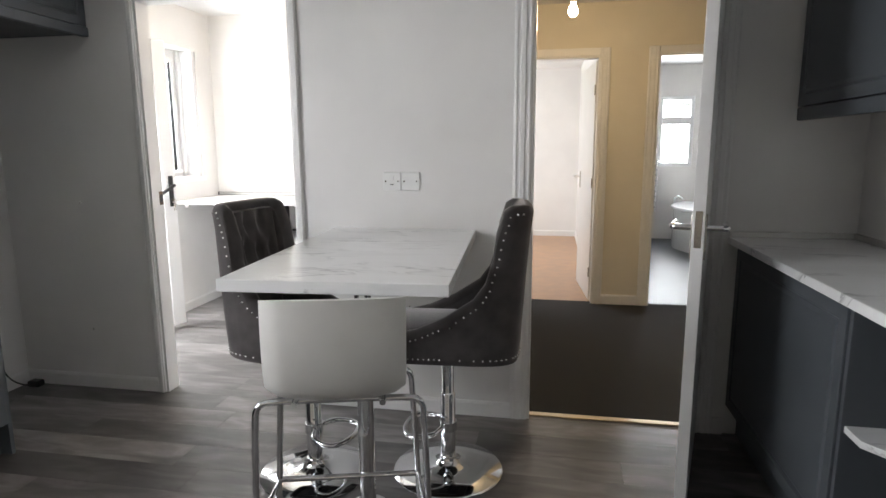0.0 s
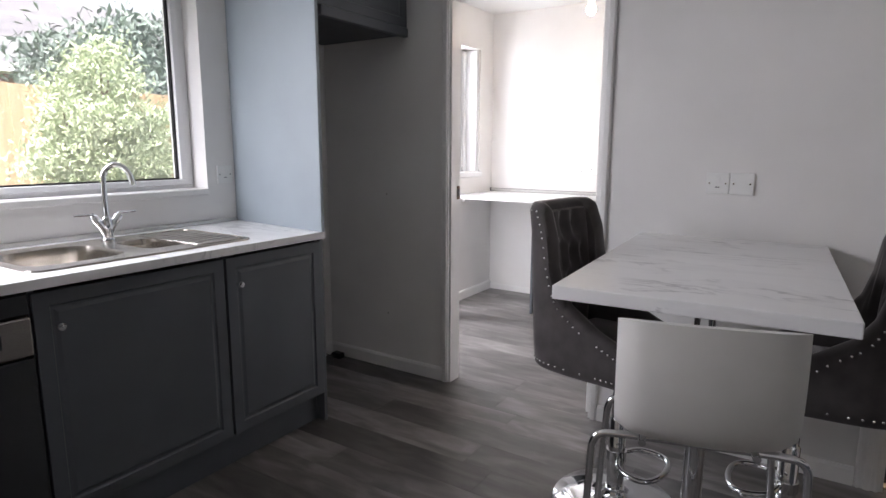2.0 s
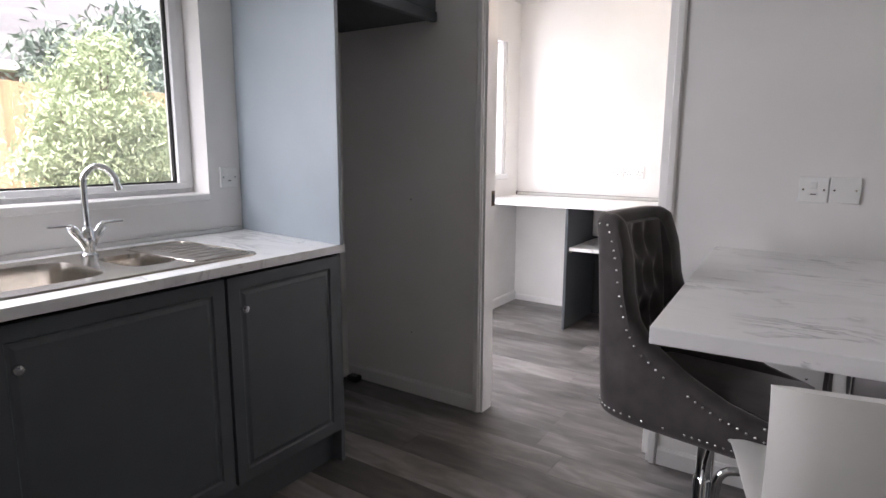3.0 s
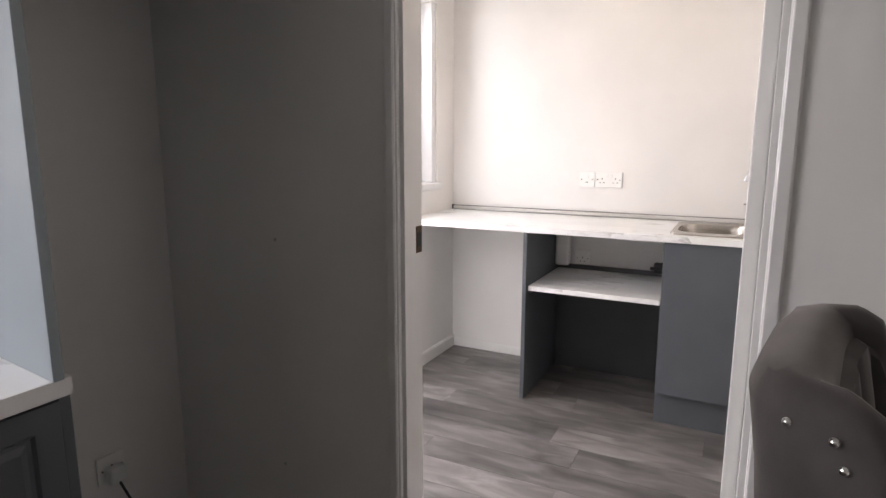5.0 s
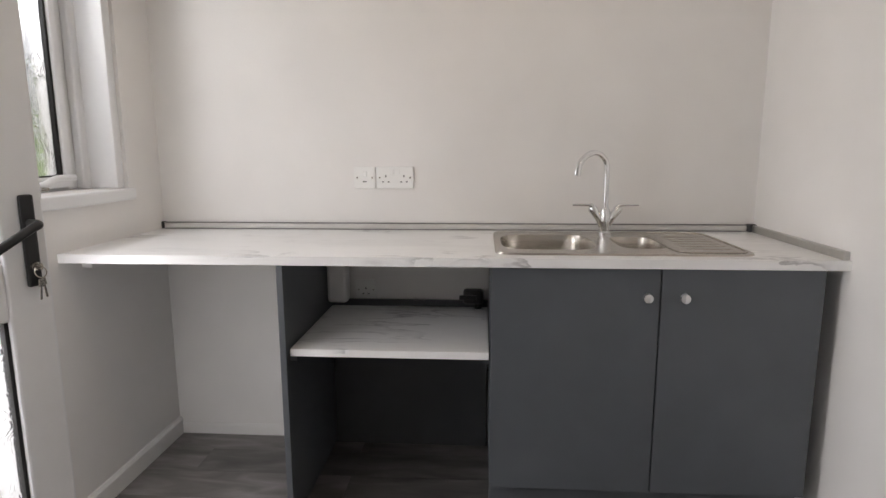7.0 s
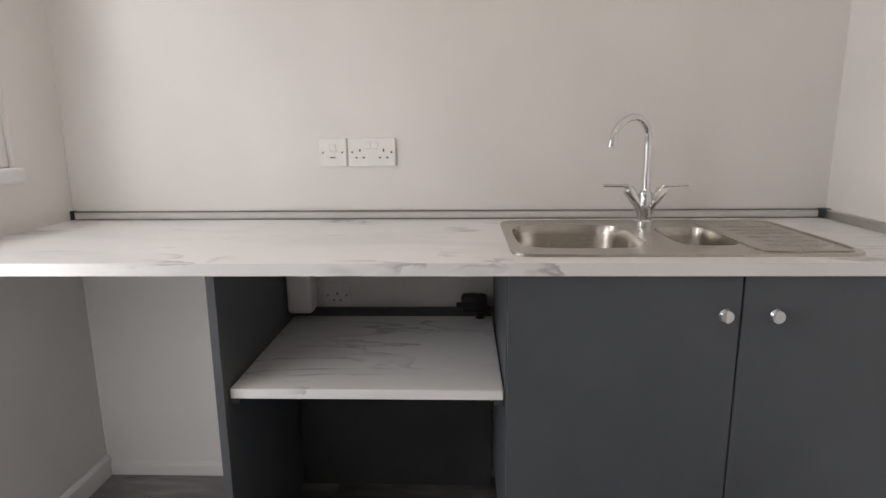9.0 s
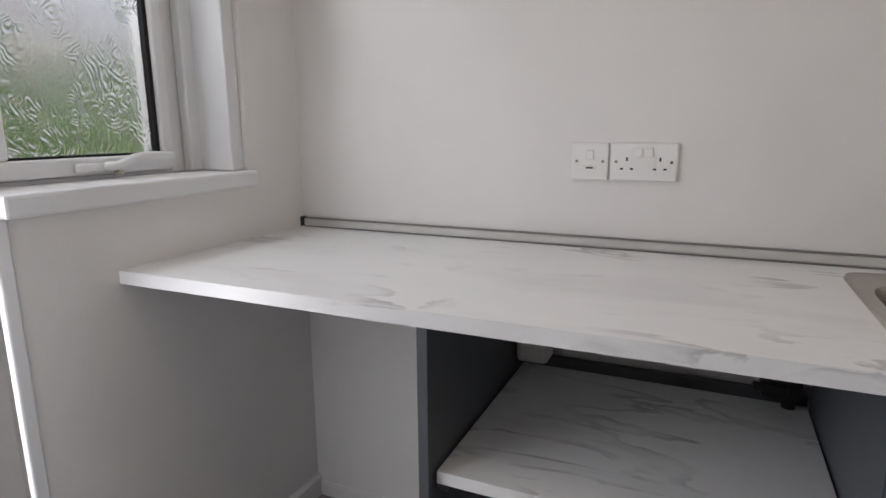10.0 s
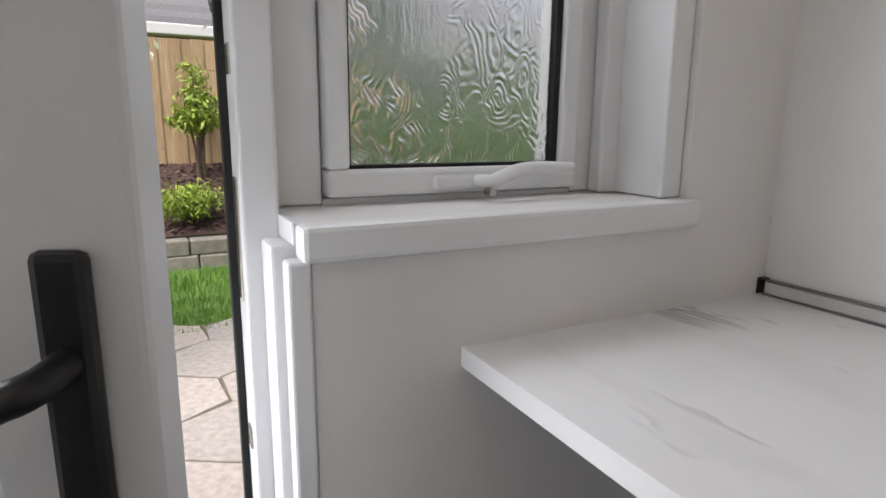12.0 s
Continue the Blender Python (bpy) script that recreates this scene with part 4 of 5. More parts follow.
part("back_strip", box(WEST + 0.012, NU - 0.018, ZU + 0.0028, UE - 0.03, NU - 0.002, ZU + 0.0225, 0.004), TRIM, ut)
part("lower_seal", box(WEST + 0.012, NU - 0.020, ZU, UE - 0.03, NU - 0.002, ZU + 0.0026, 0.001), LIP, ut, "thin grey rubber lip")
part("upper_seal", box(WEST + 0.012, NU - 0.013, ZU + 0.0228, UE - 0.03, NU - 0.002, ZU + 0.027, 0.001), LIP, ut, "thin grey rubber lip")
part("side_strip", box(UE - 0.018, 3.935, ZU, UE - 0.001, NU - 0.02, ZU + 0.026, 0.003), ALU, ut)
ec = box(WEST + 0.0005, NU - 0.020, ZU, WEST + 0.0035, NU - 0.001, ZU + 0.029, 0.001)
box(WEST + 0.0035, NU - 0.019, ZU + 0.026, WEST + 0.012, NU - 0.001, ZU + 0.029, 0.001, ec)
part("end_cap", ec, GREY_DARK, ut, "dark plastic end cap")
part("corner_cap", box(UE - 0.03, NU - 0.03, ZU, UE - 0.0, NU - 0.0, ZU + 0.029, 0.003), GREY_DARK, ut, "dark plastic corner cap")
bt = thing("wall_batten", "white painted bearer under the worktop end", "batten", (WEST, 4.2, 0.83))
part("bearer", box(WEST, 4.03, 0.832, WEST + 0.035, NU - 0.01, ZU - 0.029, 0.004), GLOSS, bt)
bx = thing("pipe_boxing", "white boxed-in pipe under the utility worktop", "pipe boxing", (-2.02, 4.5, 0.58))
part("box", box(-2.050, 4.43, 0.620, -1.972, 4.499, ZU - 0.029, 0.012), GLOSS, bx)
wv = thing("waste_valve", "black plastic hose valve on the wall under the worktop", "valve", (-1.47, NU, 0.61))
part("body", box(-1.520, NU - 0.085, 0.612, -1.440, NU - 0.045, 0.672, 0.012), BLACK, wv, "", True)
part("pipe", rod((-1.480, NU - 0.06, 0.640), (-1.480, NU - 0.001, 0.640), 0.018, 14), BLACK, wv, "", True)
part("lever", box(-1.535, NU - 0.098, 0.634, -1.468, NU - 0.086, 0.652, 0.004), BLACK, wv)
part("hose_tail", rod((-1.462, NU - 0.065, 0.594), (-1.462, NU - 0.065, 0.620), 0.014, 12), BLACK, wv, "", True)


# ---- dining table, chairs and stool ----
tb = thing("breakfast_table", "tall table with a white marble-effect top fixed to the wall", "table", (-0.47, 1.88, 0))
tm = pose(-0.515, 1.906, 0.006, 0, 0, 3.2)
bm = box(-0.345, -0.585, 0.874, 0.345, 0.578, 0.912, 0.003)
bmesh.ops.transform(bm, matrix=tm, verts=bm.verts[:])
for v in bm.verts:
    v.co.y = min(v.co.y, NK - 0.001)
part("tabletop", bm, TOP, tb)
leg = part("leg", lathe([(0.0, 0.0), (0.075, 0.0), (0.075, 0.008), (0.032, 0.018), (0.029, 0.03), (0.029, 0.846), (0.032, 0.856), (0.07, 0.872), (0.07, 0.8795), (0.0, 0.8795)], (-0.490, 1.64, 0), 28), CHROME, tb, "chrome tube leg", True)
part("wall_bearer", box(-0.84, NK - 0.03, 0.841, -0.25, NK - 0.001, 0.878, 0.002), GLOSS, tb, "white painted bearer on the wall")
part("bracket", box(-0.570, 1.49, 0.858, -0.535, 1.57, 0.8795, 0.003), PLASTIC, tb, "white fixing block")


def tub_outline(u, w=0.207, front=0.20, back=-0.278, p=4.2):
    """Plan of the tub: u from 0 (front of one arm) round the back to 1 (front of the other arm)."""
    flat = front - 0.0
    side = flat / (flat + 0.40)
    side = 0.30
    if u < side:
        return Vector((front * (1 - u / side), -w, 0))
    if u > 1 - side:
        return Vector((front * ((u - 1 + side) / side), w, 0))
    a = (u - side) / (1 - 2 * side) * math.pi
    c, s = math.sin(a), -math.cos(a)
    return Vector((back * abs(c) ** (2 / p), w * math.copysign(abs(s) ** (2 / p), s), 0))


def tub_chair():
    """Buttoned velvet bar chair with a studded tub on a gas-lift column; it faces +x, its column at the origin."""
    d = thing("bar_chair", "grey velvet buttoned tub bar chair with studded edge and chrome base", "chair", (0, 0, 0), "velvet bar chairs")

    knots = ((0.0, 1.095), (0.072, 1.094), (0.094, 1.078), (0.116, 1.0), (0.128, 0.90), (0.148, 0.82), (0.186, 0.76), (0.28, 0.69), (0.38, 0.645), (0.50, 0.615))

    def rim(u):
        """Height of the tub's edge: a tall square back, arms that sweep down to the front."""
        far = tub_outline(u).x + 0.285
        for (a, za), (b, zb) in zip(knots, knots[1:]):
            if far <= b:
                return za + (zb - za) * max(0, far - a) / (b - a)
        return knots[-1][1]

    N = 190
    bm = bmesh.new()
    rows = []
    buttons = [(y, z) for z, ys in ((1.005, (-0.065, 0.065)), (0.90, (-0.13, 0.0, 0.13)), (0.795, (-0.065, 0.065))) for y in ys]
    fine = [k / 6000 for k in range(6001)]
    edge = [tub_outline(u) + Vector((0, 0, rim(u))) for u in fine]
    run = [0.0]
    for p, q in zip(edge, edge[1:]):
        run.append(run[-1] + (q - p).length)
    k = 0
    for i in range(N + 1):
        while k < 6000 and run[k] < run[-1] * i / N:
            k += 1
        u = fine[k]
        o = tub_outline(u)
        top = rim(u)
        lean = 0.040 * max(0, (0.0 - o.x) / 0.285)
        col = []

        def at(off):
            """The plan drawn smaller or larger by off, so that corners never fold."""
            if off >= 0:
                return tub_outline(u, 0.207 + off, 0.20, -0.278 - off)
            return Vector((max(o.x, -0.278 - off), o.y * (0.207 + off) / 0.207, 0))

        for z, off in ((0.526, -0.03), (0.519, -0.008), (0.529, 0.002)):
            col.append(at(off) + Vector((0, 0, z)))
        for k in range(1, 8):
            f = k / 8
            z = 0.529 + (top - 0.03 - 0.529) * f
            col.append(at(0.004 + 0.006 * math.sin(f * math.pi)) + Vector((-lean * f * f, 0, z)))
        for a in range(7):
            g = math.pi * a / 6
            col.append(at(-0.029 + 0.036 * math.cos(g)) + Vector((-lean, 0, top - 0.03 + 0.032 * math.sin(g))))
        for k in range(19):
            f = 1 - k / 18
            z = 0.60 + (top - 0.035 - 0.60) * f
            inner = -0.066 - 0.012 * math.sin(f * math.pi)
            soft = min(1, max(0, (-0.10 - o.x) / 0.15))
            near = min(((o.y - by) ** 2 + (z - bz) ** 2) for by, bz in buttons)
            inner -= soft * (0.014 - 0.023 * math.exp(-near / 0.0017))
            col.append(at(inner) + Vector((-lean * f * f, 0, z)))
        for c in col:
            c.y *= 1 - 0.05 * max(0, (c.z - 0.7) / 0.4)
        rows.append([bm.verts.new(c) for c in col])
    for A, B in zip(rows, rows[1:]):
        for j in range(len(A) - 1):
            bm.faces.new((A[j], A[j + 1], B[j + 1], B[j]))
    for R in (rows[0], rows[-1]):
        bm.faces.new(R)
    part("tub", bm, VELVET, d, "grey velvet tub with buttoned inside back", True)
    for y, z in buttons:
        lean = 0.040 * ((z - 0.515) / 0.55) ** 2
        bm = bmesh.new()
        bmesh.ops.create_uvsphere(bm, u_segments=10, v_segments=6, radius=0.011, matrix=Matrix.Translation((-0.224 - lean, y, z)) @ Matrix.Diagonal((0.6, 1, 1, 1)))
        part("button", bm, VELVET, d, "", True)
    seat = box(-0.20, -0.160, 0.527, 0.235, 0.160, 0.640, 0.03)
    part("seat", seat, VELVET, d, "deep grey velvet seat cushion", True)
    bm = bmesh.new()
    spots = []

    def skin(u):
        """Point on the outside of the tub and the way out of it."""
        o = tub_outline(u)
        t = (tub_outline(min(1, u + 0.004)) - tub_outline(max(0, u - 0.004))).normalized()
        n = Vector((t.y, -t.x, 0))
        return (o, n) if n.dot(o - Vector((0.12, 0, 0))) > 0 else (o, -n)

    steps = [k / 900 for k in range(901)]
    arc, total = [0.0], 0.0
    for a, b in zip(steps, steps[1:]):
        total += (tub_outline(b) - tub_outline(a)).length
        arc.append(total)
    walked, last = 0.02, None
    for k in range(1, 900):
        u = steps[k]
        here = Vector((arc[k], rim(u)))
        if last is not None:
            walked += (here - last).length
        last = here
        if walked < 0.0205:
            continue
        walked = 0.0
        way = Vector((arc[k + 1] - arc[k - 1], rim(steps[k + 1]) - rim(steps[k - 1]))).normalized()
        inset = here + Vector((way.y, -way.x)) * 0.029
        i = min(range(901), key=lambda q: abs(arc[q] - inset.x))
        o, n = skin(steps[i])
        if o.x > -0.25:
            f = (inset.y - 0.515) / max(0.05, rim(steps[i]) - 0.03 - 0.515)
            lean = 0.040 * max(0, (0.0 - o.x) / 0.285)
            if spots and abs(spots[-1].z - inset.y) + (spots[-1].xy - o.xy).length < 0.018:
                continue
            spots.append(o + n * 0.0085 + Vector((-lean * min(1, f) ** 2, 0, inset.y)))
    for k in range(0, 900, 13):
        o, n = skin(steps[k])
        spots.append(o + n * 0.004 + Vector((0, 0, 0.544)))
    for s in (-1, 1):
        for k in range(5):
            spots.append(Vector((0.190, s * 0.214, 0.559 + k * 0.016)))
    apart = []
    for q in spots:
        if all((q - p).length > 0.0165 for p in apart):
            apart.append(q)
    for q in apart:
        q.y *= 1 - 0.05 * max(0, (q.z - 0.7) / 0.4)
        bmesh.ops.create_icosphere(bm, subdivisions=2, radius=0.0045, matrix=Matrix.Translation(q))
    tagged(part("stud_trim", bm, STUD, d, "row of nickel upholstery studs", True), kind="stuff")
    part("seat_mount", box(-0.10, -0.09, 0.480, 0.10, 0.09, 0.527, 0.006), BLACK, d)
    part("base_disc", lathe([(0.0, 0.0), (0.218, 0.0), (0.222, 0.004), (0.216, 0.010), (0.12, 0.020), (0.055, 0.032), (0.036, 0.050), (0.034, 0.065), (0.0, 0.065)], seg=56), CHROME, d, "round chrome base", True)
    part("column", lathe([(0.0, 0.05), (0.030, 0.05), (0.030, 0.33), (0.026, 0.335), (0.024, 0.34), (0.024, 0.485), (0.0, 0.485)], seg=28), CHROME, d, "chrome gas-lift column", True)
    loop = smooth_path([(0.02, -0.03, 0.195), (0.05, -0.10, 0.190), (0.15, -0.11, 0.182), (0.18, 0.0, 0.180), (0.15, 0.11, 0.182), (0.05, 0.10, 0.190), (0.02, 0.03, 0.195)], 3)
    part("footrest", pipe(loop, 0.0095, 12), CHROME, d, "chrome footrest loop", True)
    part("footrest_collar", rod((0, 0, 0.175), (0, 0, 0.212), 0.036, 24), CHROME, d, "", True)
    part("lever", pipe(smooth_path([(0.03, -0.05, 0.478), (0.05, -0.17, 0.474), (0.06, -0.215, 0.44), (0.062, -0.225, 0.40)], 2), 0.006, 10), CHROME, d, "seat height lever", True)
    return d


chair = tub_chair()
chair.matrix_basis = pose(-0.776, 1.845, 0, 0, 0, -9)
chair2 = copy_thing(chair, pose(-0.249, 1.952, 0, 0, 0, 183))


def bar_stool():
    """White shell stool on a chrome tube frame; it faces +y, the origin lies on the floor below the rear edge of the seat."""
    d = thing("bar_stool", "white leatherette bar stool on a chrome tube frame", "stool", (0, 0, 0))
    w = 0.182
    prof = [(-0.030, 0.912), (-0.036, 0.86), (-0.040, 0.78), (-0.034, 0.70), (-0.014, 0.655), (0.03, 0.632), (0.12, 0.628), (0.24, 0.634), (0.33, 0.630), (0.355, 0.615)]
    line = smooth_path([(0, y, z) for y, z in prof], 2)
    bm = bmesh.new()
    outer, inner = [], []
    for i, q in enumerate(line):
        t = (line[min(i + 1, len(line) - 1)] - line[max(i - 1, 0)]).normalized()
        nrm = Vector((0, t.z, -t.y))     # to the rear and below
        ro, ri = [], []
        for k in range(13):
            x = -1 + k / 6
            curve = 0.020 * (1 - x * x)
            edge = 0.016 * math.sqrt(max(0, 1 - abs(x) ** 8)) + 0.002
            c = q + Vector((x * (w + 0.006 * (1 - i / len(line))), 0, 0)) + nrm * (curve - 0.02)
            ro.append(bm.verts.new(c + nrm * edge))
            ri.append(bm.verts.new(c - nrm * edge * 0.6))
        outer.append(ro)
        inner.append(ri)
    for A, flip in ((outer, False), (inner, True)):
        for R, S in zip(A, A[1:]):
            for k in range(12):
                v = (R[k], R[k + 1], S[k + 1], S[k])
                bm.faces.new(v[::-1] if flip else v)
    for R, S, P, Q in zip(outer, outer[1:], inner, inner[1:]):
        bm.faces.new((R[0], S[0], Q[0], P[0]))
        bm.faces.new((R[-1], P[-1], Q[-1], S[-1]))
    for k in range(12):
        bm.faces.new((outer[0][k], inner[0][k], inner[0][k + 1], outer[0][k + 1]))
        bm.faces.new((outer[-1][k], outer[-1][k + 1], inner[-1][k + 1], inner[-1][k]))
    part("seat_shell", bm, LEATHER, d, "curved white shell of back and seat", True)
    for y, wide, foot in ((0.075, 0.232, 0.255), (0.30, 0.205, 0.235)):
        pts = [(-foot, y - 0.02, 0.006), (-wide - 0.004, y, 0.52), (-wide, y, 0.590), (-wide + 0.06, y, 0.598), (wide - 0.06, y, 0.598), (wide, y, 0.590), (wide + 0.004, y, 0.52), (foot, y - 0.02, 0.006)]
        part("leg_frame", pipe(smooth_path(pts, 3), 0.0095, 12), CHROME, d, "bent chrome tube legs", True)
        for s in (-1, 1):
            part("foot_cap", rod((s * foot, y - 0.02, 0.0), (s * foot, y - 0.02, 0.014), 0.012, 14), RUBBER, d, "black rubber foot")
    part("footrest", pipe([(-0.221, 0.291, 0.235), (0.221, 0.291, 0.235)], 0.0095, 12), CHROME, d, "chrome footrest bar", True)
    for s in (-1, 1):
        part("side_rail", pipe([(s * 0.243, 0.064, 0.235), (s * 0.221, 0.291, 0.235)], 0.008, 12), CHROME, d, "", True)
        part("seat_rail", pipe([(s * 0.12, 0.03, 0.603), (s * 0.12, 0.31, 0.603)], 0.009, 10), CHROME, d, "", True)
    return d


stool = bar_stool()
stool.matrix_basis = pose(-0.413, 1.168, 0.004, 0, 0, 15)


# ---- kitchen units along the east wall ----
EX = 0.935
u = thing("base_cupboard", "slate grey panelled base cupboard by the hall door", "cabinet", (1.17, 1.97, 0), "kitchen base cupboards")
part("body", carcass(EX + 0.022, 1.475, EAST - 0.01, NK - 0.01, 0.14, 0.868, "-x"), GREY, u)
part("door", panel_face(box(EX, 1.478, 0.145, EX + 0.020, NK - 0.014, 0.862, 0.002), Vector((-1, 0, 0)), PANEL), GREY, u)
u = thing("open_shelf_unit", "slate grey open end unit with a pale-edged shelf", "shelf unit", (1.17, 1.2, 0))
for y0 in (0.930, 1.452):
    part("side", box(EX + 0.004, y0, 0.14, EAST - 0.01, y0 + 0.018, 0.868, 0.001), GREY, u)
part("bottom", box(EX + 0.004, 0.949, 0.14, EAST - 0.01, 1.451, 0.158, 0.001), GREY, u)
part("back", box(EAST - 0.028, 0.949, 0.159, EAST - 0.01, 1.451, 0.868, 0.001), GREY, u)
part("shelf", prism([(EAST - 0.03, 0.95), (EAST - 0.03, 1.450), (EX + 0.01, 1.450), (EX + 0.01, 1.36), (EX + 0.16, 1.17), (EX + 0.28, 0.95)], 0.515, 0.535, 0.002), TOP, u, "pale shelf with an angled front")
u = thing("base_cupboard", "slate grey panelled base cupboard on the east side", "cabinet", (1.17, 0.2, 0), "kitchen base cupboards")
part("body", carcass(EX + 0.022, -0.6, EAST - 0.01, 0.925, 0.14, 0.868, "-x"), GREY, u)
part("door", panel_face(box(EX, -0.598, 0.145, EX + 0.020, 0.923, 0.862, 0.002), Vector((-1, 0, 0)), PANEL), GREY, u)
pl = thing("plinth", "slate grey plinth board under the east cupboards", "plinth", (EX + 0.06, 1.0, 0))
part("board", box(EX + 0.055, -0.6, 0.0, EX + 0.073, NK - 0.005, 0.142, 0.002), GREY, pl)
we = thing("worktop", "white marble-effect worktop along the east wall", "worktop", (1.15, 1.0, 0.87))
part("slab", box(0.902, -0.62, 0.880, EAST - 0.002, NK - 0.002, ZT, 0.003), TOP, we)
part("front_edge", box(0.8995, -0.62, 0.8805, 0.9018, NK - 0.002, ZT - 0.0008), TOP, we)
te = thing("worktop_trim", "satin aluminium sealing strip at the back of the east worktop", "trim strip", (1.15, NK, ZT))
part("back_strip", box(0.902, NK - 0.022, ZT, EAST - 0.02, NK - 0.002, ZT + 0.024, 0.004), ALU, te)
part("side_strip", box(EAST - 0.020, -0.62, ZT, EAST - 0.001, NK - 0.002, ZT + 0.024, 0.004), ALU, te)
wc = thing("wall_cupboard", "dark grey panelled wall cupboard above the east worktop", "cabinet", (1.25, 1.6, 1.40), "kitchen wall cupboards")
part("body", box(1.130, 0.8, 1.44, EAST - 0.002, NK - 0.05, 2.30), GREY, wc)
for y0, y1 in ((0.802, 1.60), (1.604, NK - 0.052)):
    part("door", panel_face(box(1.105, y0, 1.450, 1.127, y1, 2.295, 0.002), Vector((-1, 0, 0)), PANEL), GREY, wc)
part("pelmet", box(1.105, 0.8, 1.395, 1.130, NK - 0.05, 1.446, 0.006), GREY, wc)
part("cornice", box(1.095, 0.8, 2.30, EAST - 0.002, NK - 0.05, 2.36, 0.01), GREY, wc)


# ---- lamps ----
def bulb(label, place, watts, colour):
    """Bare bulb on a ceiling pendant, switched on."""
    x, y, z = place
    d = thing("pendant_lamp", label, "lamp", place)
    part("ceiling_rose", lathe([(0.0, CEILING - 0.03), (0.03, CEILING - 0.03), (0.045, CEILING - 0.001), (0.0, CEILING - 0.001)], (x, y, 0), 24), PLASTIC, d, "", True)
    part("flex", rod((x, y, z + 0.09), (x, y, CEILING - 0.03), 0.003, 8), PLASTIC, d)
    part("lamp_holder", lathe([(0.0, 0.05), (0.018, 0.05), (0.02, 0.085), (0.012, 0.11), (0.0, 0.11)], place, 20), PLASTIC, d, "", True)
    m, n, l, b = nodes_of("lit bulb glass", 0.3, 0, (1, 0.95, 0.85))
    b.inputs["Emission Color"].default_value, b.inputs["Emission Strength"].default_value = (*colour, 1), 12.0
    part("bulb", lathe([(0.0, -0.032), (0.014, -0.029), (0.026, -0.016), (0.030, 0.0), (0.026, 0.018), (0.016, 0.038), (0.014, 0.055), (0.0, 0.055)], place, 24), m, d, "glowing bare bulb", True)
    lamp = new("bulb_glow", bpy.data.lights.new("bulb_glow", "POINT"))
    lamp.data.energy, lamp.data.color, lamp.data.shadow_soft_size = watts, colour, 0.035
    lamp.location = (x, y, z - 0.075)


bulb("bare lit bulb hanging from the hall ceiling", (0.24, 3.50, 2.085), 1.8, (1.0, 0.74, 0.42))
bulb("bare lit bulb hanging from the utility ceiling", (-1.525, 3.50, 2.105), 1.2, (1.0, 0.80, 0.55))


# ---- bathroom and bedroom ----
bw = tagged(new("window_3"), "white plastic bathroom window", "window", "", "structure")
bw.location = (1.83, 8.54, 1.03)
f = box(1.60, 8.52, 1.03, 1.65, 8.58, 1.98, 0.004)
box(2.01, 8.52, 1.03, 2.06, 8.58, 1.98, 0.004, f)
box(1.65, 8.52, 1.03, 2.01, 8.58, 1.08, 0.004, f)
box(1.65, 8.52, 1.93, 2.01, 8.58, 1.98, 0.004, f)
box(1.65, 8.515, 1.60, 2.01, 8.58, 1.70, 0.004, f)
part("window_frame", f, UPVC, bw)
pane("pane", box(1.65, 8.545, 1.08, 2.01, 8.551, 1.60), OBSCURE, bw)
pane("pane", box(1.65, 8.545, 1.70, 2.01, 8.551, 1.93), OBSCURE, bw)
bath = thing("bathtub", "white acrylic bath with a rounded front panel", "bath", (1.95, 7.9, 0))
bm = prism([(1.72 + 0.25 * (1 - math.sin(math.pi * k / 16)), 7.05 + 1.4 * k / 16) for k in range(17)] + [(2.49, 8.45), (2.49, 7.05)], 0.0, 0.50, 0.01)
part("panel", bm, CERAMIC, bath, "", True)
bm = prism([(1.69 + 0.25 * (1 - math.sin(math.pi * k / 16)), 7.02 + 1.45 * k / 16) for k in range(17)] + [(2.495, 8.48), (2.495, 7.02)], 0.50, 0.545, 0.015)
part("rim", bm, CERAMIC, bath, "", True)
part("tap", pipe(smooth_path([(1.80, 8.2, 0.545), (1.80, 8.2, 0.62), (1.86, 8.15, 0.64), (1.90, 8.12, 0.60)], 2), 0.014, 10), CHROME, bath, "chrome bath tap", True)
rail = thing("towel_rail", "chrome ladder towel rail on the bathroom wall", "towel rail", (1.60, 8.4, 0.4))
for x in (1.42, 1.60):
    part("upright", rod((x, 8.45, 0.40), (x, 8.45, 1.12), 0.014, 12), CHROME, rail, "", True)
for k in range(9):
    part("rung", rod((1.42, 8.44, 0.46 + 0.075 * k), (1.60, 8.44, 0.46 + 0.075 * k), 0.009, 10), CHROME, rail, "", True)
for x in (1.42, 1.60):
    part("bracket", rod((x, 8.45, 1.0), (x, 8.50, 1.0), 0.008, 8), CHROME, rail)
wall_plate("single_socket", "white plastic socket low on the bedroom wall", Matrix.Translation((0.52, 6.4, 0.40)) @ Matrix.Rotation(math.pi / 2, 4, "Z"), 0.086, "single")


# ---- garden ----
G = -0.15
structure("ground", box(-400, -400, G - 0.5, 400, 400, G - 0.03), EARTH, "turf and soil of the gardens around", "ground")
rng = random.Random(4)

patio = structure("pavement", box(-6.25, -3.0, G - 0.03, -3.02, 6.5, G - 0.012), MORTAR, "crazy-paved patio of pale stone slabs", "paving")


